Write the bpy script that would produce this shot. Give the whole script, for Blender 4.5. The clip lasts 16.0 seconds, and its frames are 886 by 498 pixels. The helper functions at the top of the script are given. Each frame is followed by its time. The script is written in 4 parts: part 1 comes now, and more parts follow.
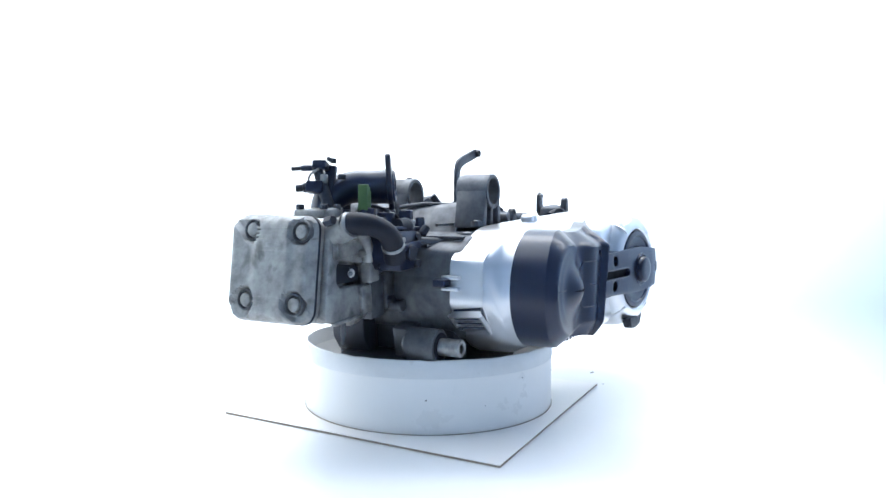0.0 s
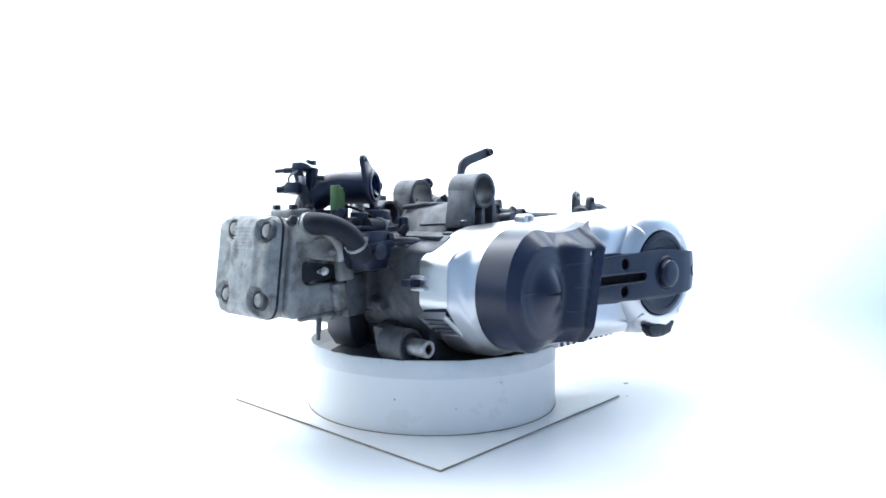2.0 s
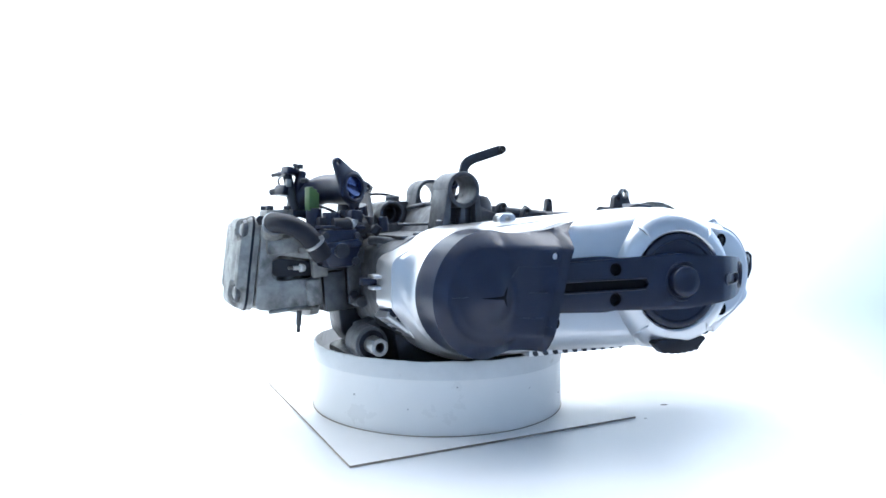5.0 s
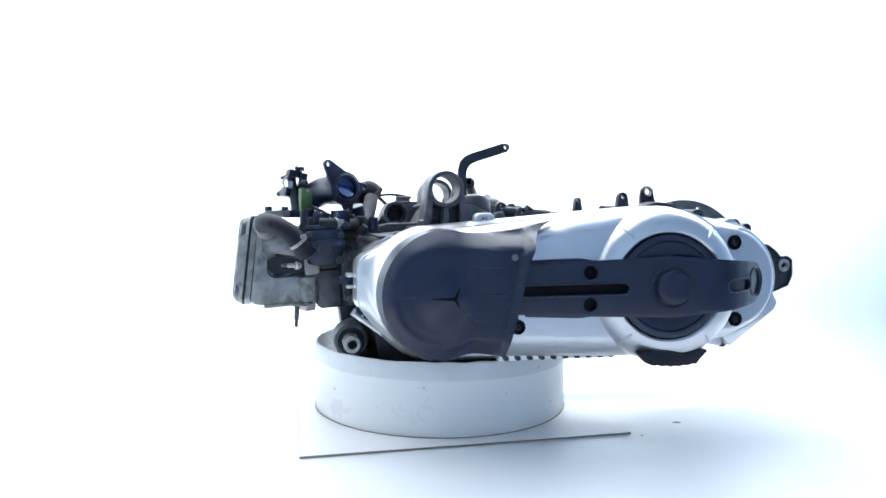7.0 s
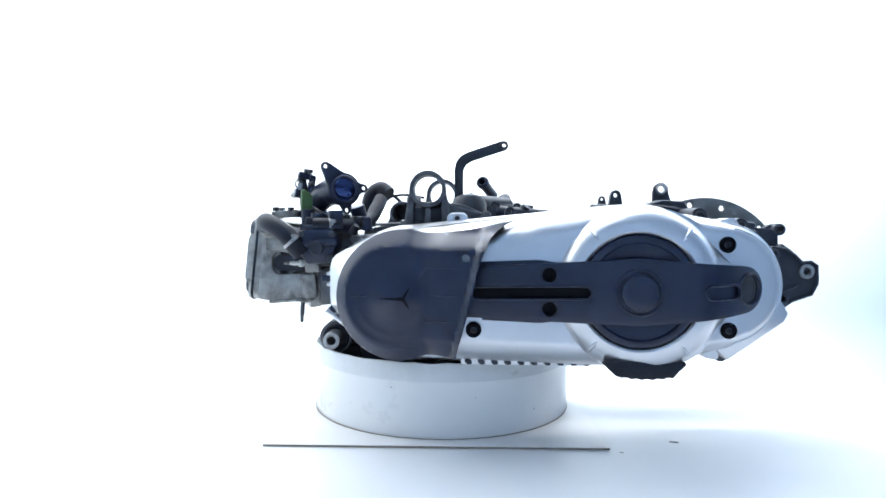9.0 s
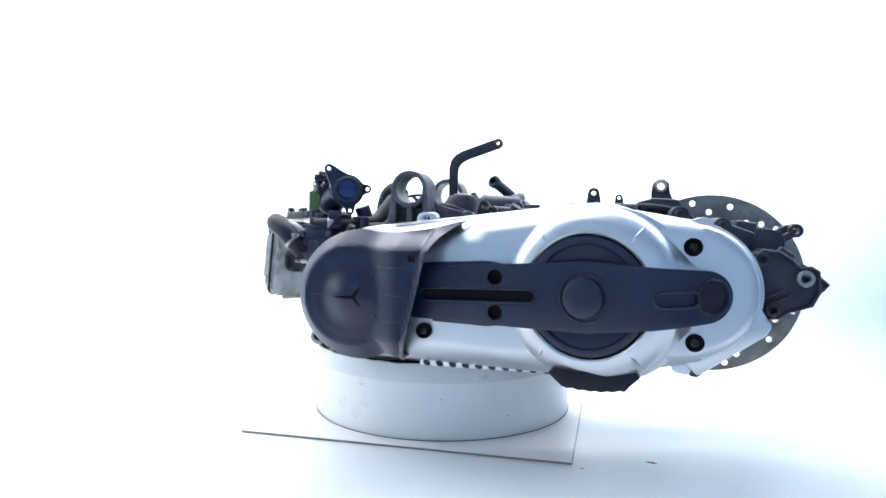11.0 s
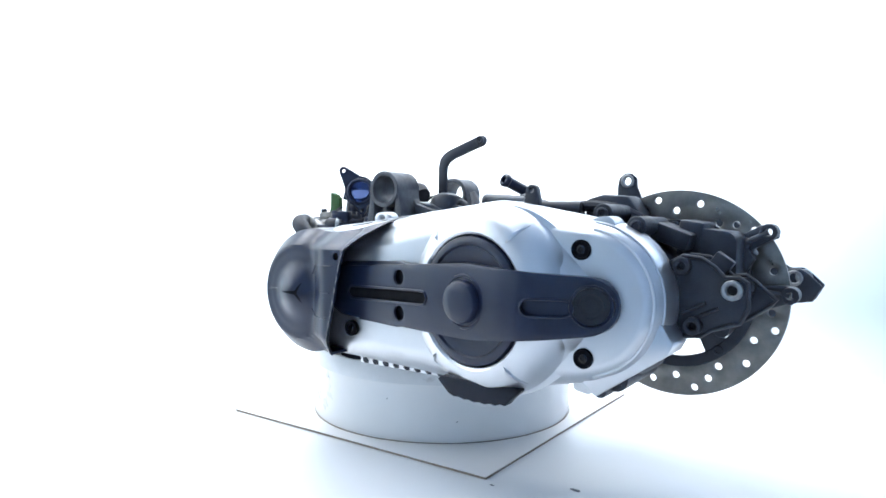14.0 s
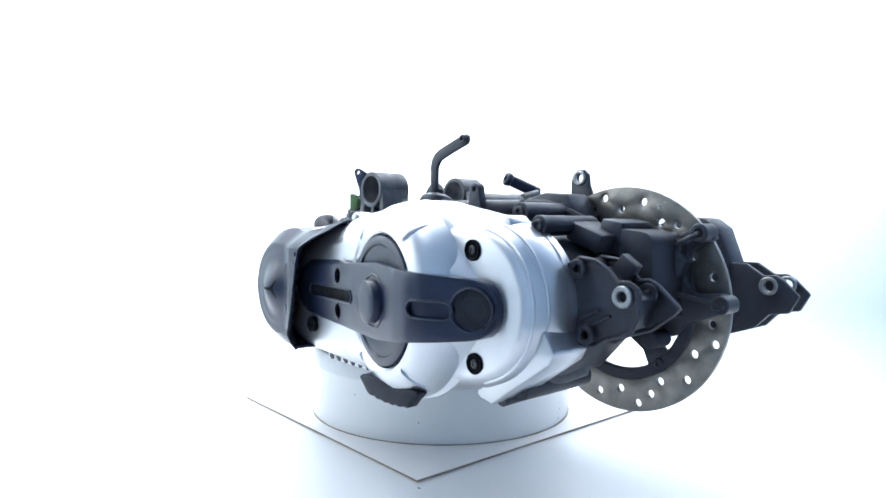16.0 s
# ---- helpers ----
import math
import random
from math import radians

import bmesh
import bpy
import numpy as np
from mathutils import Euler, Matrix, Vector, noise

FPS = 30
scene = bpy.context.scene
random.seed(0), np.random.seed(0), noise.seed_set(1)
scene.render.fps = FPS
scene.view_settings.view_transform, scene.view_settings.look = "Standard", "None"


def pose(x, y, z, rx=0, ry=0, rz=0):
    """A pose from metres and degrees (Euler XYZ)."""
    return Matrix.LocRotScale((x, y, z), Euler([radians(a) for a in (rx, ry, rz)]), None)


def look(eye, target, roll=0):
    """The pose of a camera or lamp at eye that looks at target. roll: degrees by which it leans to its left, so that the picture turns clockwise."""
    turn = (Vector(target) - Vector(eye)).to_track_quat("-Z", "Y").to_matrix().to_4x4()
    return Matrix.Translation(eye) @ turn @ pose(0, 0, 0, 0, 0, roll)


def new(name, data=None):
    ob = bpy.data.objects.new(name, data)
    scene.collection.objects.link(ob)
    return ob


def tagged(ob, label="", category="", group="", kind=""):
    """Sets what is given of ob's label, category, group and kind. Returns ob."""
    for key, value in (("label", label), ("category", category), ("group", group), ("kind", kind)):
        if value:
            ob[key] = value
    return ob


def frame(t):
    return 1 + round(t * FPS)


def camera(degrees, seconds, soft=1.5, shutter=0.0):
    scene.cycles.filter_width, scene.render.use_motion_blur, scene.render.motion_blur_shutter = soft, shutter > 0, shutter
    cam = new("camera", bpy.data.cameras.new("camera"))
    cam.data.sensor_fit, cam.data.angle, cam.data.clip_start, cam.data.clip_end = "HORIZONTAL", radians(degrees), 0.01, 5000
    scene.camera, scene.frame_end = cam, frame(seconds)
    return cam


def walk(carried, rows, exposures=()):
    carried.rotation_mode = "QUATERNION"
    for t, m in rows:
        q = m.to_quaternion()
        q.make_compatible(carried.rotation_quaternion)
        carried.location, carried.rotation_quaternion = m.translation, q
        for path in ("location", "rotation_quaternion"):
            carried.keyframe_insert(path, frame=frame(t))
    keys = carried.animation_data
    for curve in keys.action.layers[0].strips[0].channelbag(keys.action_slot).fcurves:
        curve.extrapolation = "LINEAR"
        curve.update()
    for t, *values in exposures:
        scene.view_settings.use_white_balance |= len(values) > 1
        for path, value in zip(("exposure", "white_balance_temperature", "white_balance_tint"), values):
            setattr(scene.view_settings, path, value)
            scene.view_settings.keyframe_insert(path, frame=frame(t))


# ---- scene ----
from mathutils.geometry import delaunay_2d_cdt

# A scooter engine on a slowly turning round table, before a white backdrop.
# All of the engine's own sizes are in millimetres and are scaled when linked.

# camera: it stands still
EYE = Vector((0.0, -1.0881, 0.3073))
TILT, YAW = radians(2.524), radians(1.368)
AHEAD = Vector((math.sin(YAW) * math.cos(TILT), math.cos(YAW) * math.cos(TILT), -math.sin(TILT)))
cam = camera(68.535, 16.0, soft=1.6)
STAND = look(EYE, EYE + AHEAD, 0.404)
walk(cam, [(0.0, STAND), (16.0, STAND)])

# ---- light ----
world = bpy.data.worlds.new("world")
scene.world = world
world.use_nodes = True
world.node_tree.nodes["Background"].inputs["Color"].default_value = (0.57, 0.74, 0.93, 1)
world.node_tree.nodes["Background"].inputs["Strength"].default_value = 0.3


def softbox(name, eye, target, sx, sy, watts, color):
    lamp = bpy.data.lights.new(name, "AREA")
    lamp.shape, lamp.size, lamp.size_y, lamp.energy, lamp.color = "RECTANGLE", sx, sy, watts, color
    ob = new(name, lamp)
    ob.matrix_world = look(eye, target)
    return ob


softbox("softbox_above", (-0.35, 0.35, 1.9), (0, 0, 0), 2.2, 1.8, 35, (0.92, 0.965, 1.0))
# An unseen fill lamp, added only to brighten the backdrop.
softbox("backdrop_fill", (0.15, 1.0, 2.35), (0.15, 2.8, 0.6), 6.0, 0.8, 310, (0.98, 0.985, 1.0))
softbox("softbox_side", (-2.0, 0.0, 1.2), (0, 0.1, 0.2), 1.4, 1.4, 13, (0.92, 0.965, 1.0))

# ---- materials ----


def material(name, color, rough=0.5, metal=0.0, dark=None, scale=60.0, amount=0.5, grain=900.0, bump=0.05,
             rough_var=0.12, spec=0.5, coat=0.0, stain=None, stain_at=(0.55, 0.7), stain_scale=14.0):
    """A surface with two scales of tone, broken gloss and fine relief. scale: patches per metre."""
    m = bpy.data.materials.new(name)
    m.use_nodes = True
    nodes, links = m.node_tree.nodes, m.node_tree.links
    b = nodes["Principled BSDF"]
    co = nodes.new("ShaderNodeTexCoord")
    n1 = nodes.new("ShaderNodeTexNoise")
    n1.inputs["Scale"].default_value, n1.inputs["Detail"].default_value, n1.inputs["Roughness"].default_value = scale, 6, 0.62
    links.new(co.outputs["Object"], n1.inputs["Vector"])
    ramp = nodes.new("ShaderNodeMapRange")
    ramp.inputs["From Min"].default_value, ramp.inputs["From Max"].default_value = 0.35, 0.7
    ramp.inputs["To Max"].default_value = amount
    links.new(n1.outputs["Fac"], ramp.inputs["Value"])
    mix = nodes.new("ShaderNodeMix")
    mix.data_type = "RGBA"
    mix.inputs[6].default_value = (*color, 1)
    mix.inputs[7].default_value = (*(dark or [c * 0.7 for c in color]), 1)
    links.new(ramp.outputs["Result"], mix.inputs[0])
    last = mix.outputs[2]
    if stain:
        n3 = nodes.new("ShaderNodeTexNoise")
        n3.inputs["Scale"].default_value, n3.inputs["Detail"].default_value = stain_scale, 7
        n3.inputs["Distortion"].default_value = 0.6
        links.new(co.outputs["Object"], n3.inputs["Vector"])
        r3 = nodes.new("ShaderNodeMapRange")
        r3.inputs["From Min"].default_value, r3.inputs["From Max"].default_value = stain_at
        links.new(n3.outputs["Fac"], r3.inputs["Value"])
        mix3 = nodes.new("ShaderNodeMix")
        mix3.data_type = "RGBA"
        links.new(r3.outputs["Result"], mix3.inputs[0])
        links.new(last, mix3.inputs[6])
        mix3.inputs[7].default_value = (*stain, 1)
        last = mix3.outputs[2]
    links.new(last, b.inputs["Base Color"])
    b.inputs["Metallic"].default_value = metal
    b.inputs["Specular IOR Level"].default_value = spec
    b.inputs["Coat Weight"].default_value = coat
    b.inputs["Coat Roughness"].default_value = 0.15
    rr = nodes.new("ShaderNodeMapRange")
    rr.inputs["From Min"].default_value, rr.inputs["From Max"].default_value = 0.3, 0.7
    rr.inputs["To Min"].default_value, rr.inputs["To Max"].default_value = max(rough - rough_var, 0.03), min(rough + rough_var, 1)
    links.new(n1.outputs["Fac"], rr.inputs["Value"])
    links.new(rr.outputs["Result"], b.inputs["Roughness"])
    if bump:
        n2 = nodes.new("ShaderNodeTexNoise")
        n2.inputs["Scale"].default_value, n2.inputs["Detail"].default_value = grain, 3
        links.new(co.outputs["Object"], n2.inputs["Vector"])
        bp = nodes.new("ShaderNodeBump")
        bp.inputs["Strength"].default_value, bp.inputs["Distance"].default_value = bump, 0.001
        links.new(n2.outputs["Fac"], bp.inputs["Height"])
        links.new(bp.outputs["Normal"], b.inputs["Normal"])
    return m


SILVER = material("silver paint", (0.67, 0.68, 0.70), 0.33, 0.88, dark=(0.60, 0.61, 0.63), scale=25, amount=0.4, grain=2500, bump=0.03, rough_var=0.05, coat=0.12)
BLACK = material("black plastic", (0.007, 0.014, 0.040), 0.3, spec=0.5, dark=(0.012, 0.019, 0.042), scale=30, amount=0.5, grain=2600, bump=0.06, rough_var=0.015)
CAST = material("dirty cast aluminium", (0.38, 0.385, 0.38), 0.48, 0.35, dark=(0.165, 0.168, 0.168), scale=42, amount=0.95, grain=700, bump=0.22, stain=(0.07, 0.072, 0.07), stain_at=(0.54, 0.68), stain_scale=22)
CASE = material("grimy dark casting", (0.118, 0.127, 0.142), 0.5, 0.3, dark=(0.056, 0.061, 0.070), scale=45, amount=0.85, grain=600, bump=0.25, stain=(0.140, 0.148, 0.152), stain_at=(0.56, 0.74), stain_scale=24)
DARKCAST = material("black coated casting", (0.022, 0.027, 0.040), 0.46, 0.15, spec=0.5, dark=(0.044, 0.050, 0.062), scale=50, amount=0.7, grain=600, bump=0.25)
RUBBER = material("black rubber", (0.013, 0.016, 0.026), 0.52, spec=0.22, dark=(0.026, 0.029, 0.038), scale=45, amount=0.6, grain=1200, bump=0.1)
STEEL = material("worn steel", (0.40, 0.41, 0.42), 0.4, 0.9, dark=(0.20, 0.20, 0.20), scale=90, amount=0.7, grain=900, bump=0.1)
DISC = material("brake disc steel", (0.27, 0.258, 0.235), 0.36, 0.8, dark=(0.15, 0.142, 0.128), scale=35, amount=0.8, grain=400, bump=0.08)
GREEN = material("green plastic", (0.065, 0.15, 0.045), 0.45, dark=(0.05, 0.11, 0.04), scale=80)
# The blue in this base colour stands for a reflection in the intake bore.
BLUEBLACK = material("black tinted with blue reflection", (0.05, 0.08, 0.20), 0.14, 0.7, scale=40)
DRUM = material("white plastic drum", (0.88, 0.885, 0.88), 0.35, dark=(0.82, 0.835, 0.84), scale=9, amount=0.5, grain=300, bump=0.03, stain=(0.70, 0.71, 0.70), stain_at=(0.70, 0.86), stain_scale=11)
BAND = material("greyish drum rim", (0.74, 0.76, 0.77), 0.4, dark=(0.62, 0.64, 0.65), scale=20, amount=0.6, stain=(0.40, 0.40, 0.38), stain_at=(0.64, 0.78), stain_scale=24)
BOARD = material("white laminate", (0.84, 0.83, 0.82), 0.45, dark=(0.80, 0.79, 0.78), scale=8)
EDGE = material("raw fibreboard edge", (0.34, 0.29, 0.24), 0.8, dark=(0.24, 0.19, 0.15), scale=120)
TABLE = material("white lacquered table", (0.80, 0.81, 0.82), 0.4, dark=(0.78, 0.79, 0.81), scale=4, amount=0.5, bump=0.02)
ROOM = material("pale blue for unseen walls", (0.38, 0.48, 0.62), 0.8, dark=(0.35, 0.445, 0.58), scale=3, amount=0.5, bump=0.02)
WALL = material("white backdrop", (0.80, 0.86, 0.88), 0.8, dark=(0.77, 0.83, 0.86), scale=2, amount=0.5, bump=0.02)
# Near-black base colour that stands for shade in deep recesses and grooves.
SHADEBLACK = material("matt black recess shade", (0.006, 0.007, 0.011), 0.7, spec=0.12, scale=80)
GLOSS = material("gloss black", (0.008, 0.009, 0.014), 0.2, scale=60)
MARK = material("dark scuff", (0.12, 0.12, 0.13), 0.6)

# ---- shapes ----


def part(name, bm, mat, parent=None, label="", bevel=0.0, angle=34, unit=0.001):
    """Link a bmesh, in millimetres, as one mesh under a thing or a part."""
    bmesh.ops.remove_doubles(bm, verts=bm.verts, dist=0.02)
    bmesh.ops.recalc_face_normals(bm, faces=bm.faces)
    if bevel:
        edges = [e for e in bm.edges if len(e.link_faces) == 2 and e.calc_face_angle(0) > radians(angle)]
        bmesh.ops.bevel(bm, geom=edges, offset=bevel, segments=2, profile=0.5, affect="EDGES", clamp_overlap=True)
    bmesh.ops.scale(bm, vec=(unit, unit, unit), verts=bm.verts)
    me = bpy.data.meshes.new(name)
    bm.to_mesh(me)
    bm.free()
    for p in me.polygons:
        p.use_smooth = True
    me.set_sharp_from_angle(angle=radians(32))
    me.materials.append(mat)
    ob = new(name, me)
    if parent:
        ob.parent = parent
    if label:
        tagged(ob, label)
    return ob


def frame_of(axis, up=(0, 0, 1)):
    """Two unit vectors across an axis."""
    a = Vector(axis).normalized()
    u = Vector(up)
    if abs(a.dot(u)) > 0.95:
        u = Vector((1, 0, 0))
    s = a.cross(u).normalized()
    return a, s, s.cross(a).normalized()


def inside(p, loop):
    odd = False
    for a, b in zip(loop, loop[1:] + loop[:1]):
        if (a.y > p.y) != (b.y > p.y) and p.x < a.x + (p.y - a.y) / (b.y - a.y) * (b.x - a.x):
            odd = not odd
    return odd


def slab(bm, outer, holes=(), at=(0, 0, 0), thick=5.0, normal=(0, -1, 0), up=(0, 0, 1), fill=0.0):
    """A plate of any outline with holes. Outline in (right, up); at: on its front face; it grows backwards.
    fill: the step of a net of points over the face, for a plate that is bent later."""
    n, s, w = frame_of(normal, up)
    s = -s
    loops = [[Vector((p[0], p[1])) for p in loop] for loop in (outer, *holes)]
    flat = [p for loop in loops for p in loop]
    edges, k = [], 0
    for loop in loops:
        edges += [(k + i, k + (i + 1) % len(loop)) for i in range(len(loop))]
        k += len(loop)
    if fill:
        xs, ys = [p.x for p in flat], [p.y for p in flat]
        for i in range(1, int((max(xs) - min(xs)) / fill)):
            for j in range(1, int((max(ys) - min(ys)) / fill)):
                q = Vector((min(xs) + i * fill, min(ys) + j * fill))
                if all((q - p).length > fill * 0.45 for p in flat[:k]):
                    flat.append(q)
    points, _, tris, *_ = delaunay_2d_cdt(flat, edges, [], 1, 1e-4)
    rings = loops[1:]
    tris = [t for t in tris if not any(inside(sum((points[i] for i in t), Vector((0, 0))) / len(t), ring) for ring in rings)]
    at, used = Vector(at), {}
    for t in tris:
        for i in range(len(t)):
            a, b = t[i], t[(i + 1) % len(t)]
            used[(a, b)] = used.get((a, b), 0) + 1
    keep = sorted({i for t in tris for i in t})
    front = {i: bm.verts.new(at + s * points[i].x + w * points[i].y) for i in keep}
    back = {i: bm.verts.new(at + s * points[i].x + w * points[i].y - n * thick) for i in keep}
    for t in tris:
        bm.faces.new([front[i] for i in t])
        bm.faces.new([back[i] for i in reversed(t)])
    for a, b in used:
        if (b, a) not in used:
            bm.faces.new((front[b], front[a], back[a], back[b]))


def circle(cx, cy, r, n=24):
    return [(cx + r * math.cos(2 * math.pi * i / n), cy + r * math.sin(2 * math.pi * i / n)) for i in range(n)]


def hull(circles, n=120):
    """The rounded outline round several circles (x, y, r), as n even steps."""
    pts = []
    for i in range(720):
        a = math.pi + 2 * math.pi * i / 720
        u = (math.cos(a), math.sin(a))
        c = max(circles, key=lambda q: q[0] * u[0] + q[1] * u[1] + q[2])
        pts.append((c[0] + c[2] * u[0], c[1] + c[2] * u[1]))
    pts.append(pts[0])
    run = [0.0]
    for a, b in zip(pts, pts[1:]):
        run.append(run[-1] + math.dist(a, b))
    out, j = [], 0
    for i in range(n):
        d = run[-1] * i / n
        while run[j + 1] < d:
            j += 1
        f = (d - run[j]) / max(run[j + 1] - run[j], 1e-9)
        out.append((pts[j][0] + f * (pts[j + 1][0] - pts[j][0]), pts[j][1] + f * (pts[j + 1][1] - pts[j][1])))
    return out


def loft(bm, loops, first=True, last=True):
    rows = [[bm.verts.new(p) for p in loop] for loop in loops]
    m = len(rows[0])
    for a, b in zip(rows, rows[1:]):
        for i in range(m):
            bm.faces.new((a[i], a[(i + 1) % m], b[(i + 1) % m], b[i]))
    if first:
        bm.faces.new(rows[0][::-1])
    if last:
        bm.faces.new(rows[-1])


def lathe(bm, at, axis, profile, seg=32):
    """Turn (radius, height along axis) round a point; radius 0 closes it."""
    a, s, w = frame_of(axis)
    at = Vector(at)
    rows = []
    for r, h in profile:
        if r <= 1e-6:
            rows.append([bm.verts.new(at + a * h)])
        else:
            rows.append([bm.verts.new(at + a * h + (s * math.cos(2 * math.pi * i / seg) + w * math.sin(2 * math.pi * i / seg)) * r) for i in range(seg)])
    for p, q in zip(rows, rows[1:]):
        for i in range(seg):
            j = (i + 1) % seg
            if len(p) == 1 and len(q) > 1:
                bm.faces.new((p[0], q[j], q[i]))
            elif len(q) == 1 and len(p) > 1:
                bm.faces.new((p[i], p[j], q[0]))
            elif len(p) > 1:
                bm.faces.new((p[i], p[j], q[j], q[i]))


def rod(bm, p0, p1, r0, r1=None, seg=20, chamfer=0.8):
    p0, p1 = Vector(p0), Vector(p1)
    r1 = r0 if r1 is None else r1
    d = (p1 - p0).length
    c = min(chamfer, d * 0.3, r0 * 0.5, r1 * 0.5)
    lathe(bm, p0, p1 - p0, [(0, 0), (r0 - c, 0), (r0, c), (r1, d - c), (r1 - c, d), (0, d)], seg)


def pipe(bm, p0, p1, ro, ri, seg=28, depth=None):
    """A hollow cylinder; depth closes the bore that far down from p1."""
    p0, p1 = Vector(p0), Vector(p1)
    d = (p1 - p0).length
    c = min(1.0, (ro - ri) * 0.3)
    if depth is None:
        prof = [(ri, c), (ri + c, 0), (ro - c, 0), (ro, c), (ro, d - c), (ro - c, d), (ri + c, d), (ri, d - c), (ri, c)]
    else:
        prof = [(0, 0), (ro - c, 0), (ro, c), (ro, d - c), (ro - c, d), (ri + c, d), (ri, d - c), (ri, d - depth), (0, d - depth)]
    lathe(bm, p0, p1 - p0, prof, seg)


def bend(points, steps=8):
    """A smooth run through points."""
    pts = [Vector(p) for p in points]
    pts = [pts[0] * 2 - pts[1]] + pts + [pts[-1] * 2 - pts[-2]]
    out = []
    for a, b, c, d in zip(pts, pts[1:], pts[2:], pts[3:]):
        for i in range(steps):
            t = i / steps
            out.append(0.5 * (2 * b + (c - a) * t + (2 * a - 5 * b + 4 * c - d) * t * t + (3 * b - a - 3 * c + d) * t ** 3))
    out.append(pts[-2])
    return out


def sweep(bm, path, radius, seg=16, flat=1.0, ends=True):
    """A round (or flattened) section along a path; radius may be a function of 0..1."""
    path = [Vector(p) for p in path]
    side, loops = None, []
    for i, p in enumerate(path):
        tan = (path[min(i + 1, len(path) - 1)] - path[max(i - 1, 0)]).normalized()
        if side is None:
            side = tan.cross(Vector((0, 0, 1)) if abs(tan.z) < 0.9 else Vector((1, 0, 0))).normalized()
        side = (side - tan * side.dot(tan)).normalized()
        up = side.cross(tan)
        r = radius(i / (len(path) - 1)) if callable(radius) else radius
        loops.append([p + side * r * flat * math.cos(2 * math.pi * k / seg) + up * r * math.sin(2 * math.pi * k / seg) for k in range(seg)])
    loft(bm, loops, ends, ends)


def box(bm, c, size, turn=None):
    c = Vector(c)
    m = (turn or Matrix.Identity(4)).to_3x3()
    v = []
    for x in (-0.5, 0.5):
        for y in (-0.5, 0.5):
            for z in (-0.5, 0.5):
                v.append(bm.verts.new(c + m @ Vector((x * size[0], y * size[1], z * size[2]))))
    for f in ((0, 1, 3, 2), (4, 6, 7, 5), (0, 4, 5, 1), (2, 3, 7, 6), (0, 2, 6, 4), (1, 5, 7, 3)):
        bm.faces.new([v[i] for i in f])


def smooth01(x):
    x = min(max(x, 0.0), 1.0)
    return x * x * (3 - 2 * x)


def bolt(parent, at, axis, r, h, mat, name="bolt", label="", socket=True):
    bm = bmesh.new()
    if socket:
        lathe(bm, at, axis, [(0, -1), (r, -1), (r, h * 0.75), (r * 0.8, h), (r * 0.5, h), (r * 0.45, h * 0.4), (0, h * 0.4)], 18)
    else:
        lathe(bm, at, axis, [(0, -1), (r, -1), (r, h), (r * 0.85, h * 1.15), (0, h * 1.15)], 6)
    return part(name, bm, mat, parent, label)


# ---- the place ----


def make_backdrop():
    """Floor and back wall swept up from it; unseen side walls and ceiling added to shape light."""
    bm = bmesh.new()
    prof = [(-2600, -700), (2300, -700)]
    for i in range(1, 9):
        a = math.pi / 2 * i / 8
        prof.append((2300 + 500 * math.sin(a), -200 - 500 * math.cos(a)))
    prof.append((2800, 2700))
    loops = [[bm.verts.new((x, y, z)) for y, z in prof] for x in (-3200, 3200)]
    for i in range(len(prof) - 1):
        bm.faces.new((loops[0][i], loops[0][i + 1], loops[1][i + 1], loops[1][i]))
    back = part("backdrop", bm, WALL)
    tagged(back, "white seamless studio backdrop swept up from floor", "backdrop", kind="structure")
    mod = back.modifiers.new("thickness", "SOLIDIFY")
    mod.thickness, mod.offset = 0.02, 0
    # Unseen walls and ceiling, added and coloured for bluish ambient light and reflections.
    for name, c, size, label in (("unseen_wall_left", (-3260, 100, 1000), (80, 5500, 3500), "unseen white side wall added to bounce light"), ("unseen_wall_right", (3260, 100, 1000), (80, 5500, 3500), "unseen pale blue side wall added to tint reflections"),
                                 ("unseen_wall_rear", (0, -2660, 1000), (6600, 80, 3500), "unseen pale blue rear wall added for dim reflections"), ("ceiling", (0, 100, 2760), (6600, 5600, 80), "unseen pale blue ceiling added for ambient bounce")):
        bm = bmesh.new()
        box(bm, c, size)
        tagged(part(name, bm, WALL if name == "unseen_wall_left" else ROOM), label, "ceiling" if name == "ceiling" else "wall", kind="structure")


def make_turntable():
    """The big round white table top, which turns."""
    bm = bmesh.new()
    lathe(bm, (0, 0, 0), (0, 0, 1), [(0, -26), (868, -26), (879, -22), (881, -10), (880, -3), (876, 0), (0, 0)], 160)
    top = new("turntable")
    tagged(top, "large round white lacquered turntable top with small scuffs", "turntable")
    part("tabletop", bm, TABLE, top)
    bm = bmesh.new()
    lathe(bm, (0, 0, -700), (0, 0, 1), [(0, 0), (330, 0), (330, 20), (90, 40), (80, 660), (200, 674), (0, 674)], 48)
    part("pedestal", bm, TABLE, top)
    rnd = random.Random(4)
    for x, y, r in ((353, -188, 5), (268, -232, 2.0), (-600, 210, 4)):
        bm = bmesh.new()
        pts = [(r * 1.6 * math.cos(a) * rnd.uniform(0.6, 1.1), r * 0.7 * math.sin(a) * rnd.uniform(0.6, 1.1)) for a in [2 * math.pi * i / 9 for i in range(9)]]
        slab(bm, pts, (), (x, y, 0.35), 0.3, (0, 0, 1), (0, 1, 0))
        part("scuff", bm, MARK, top, "small dark scuff")
    return top


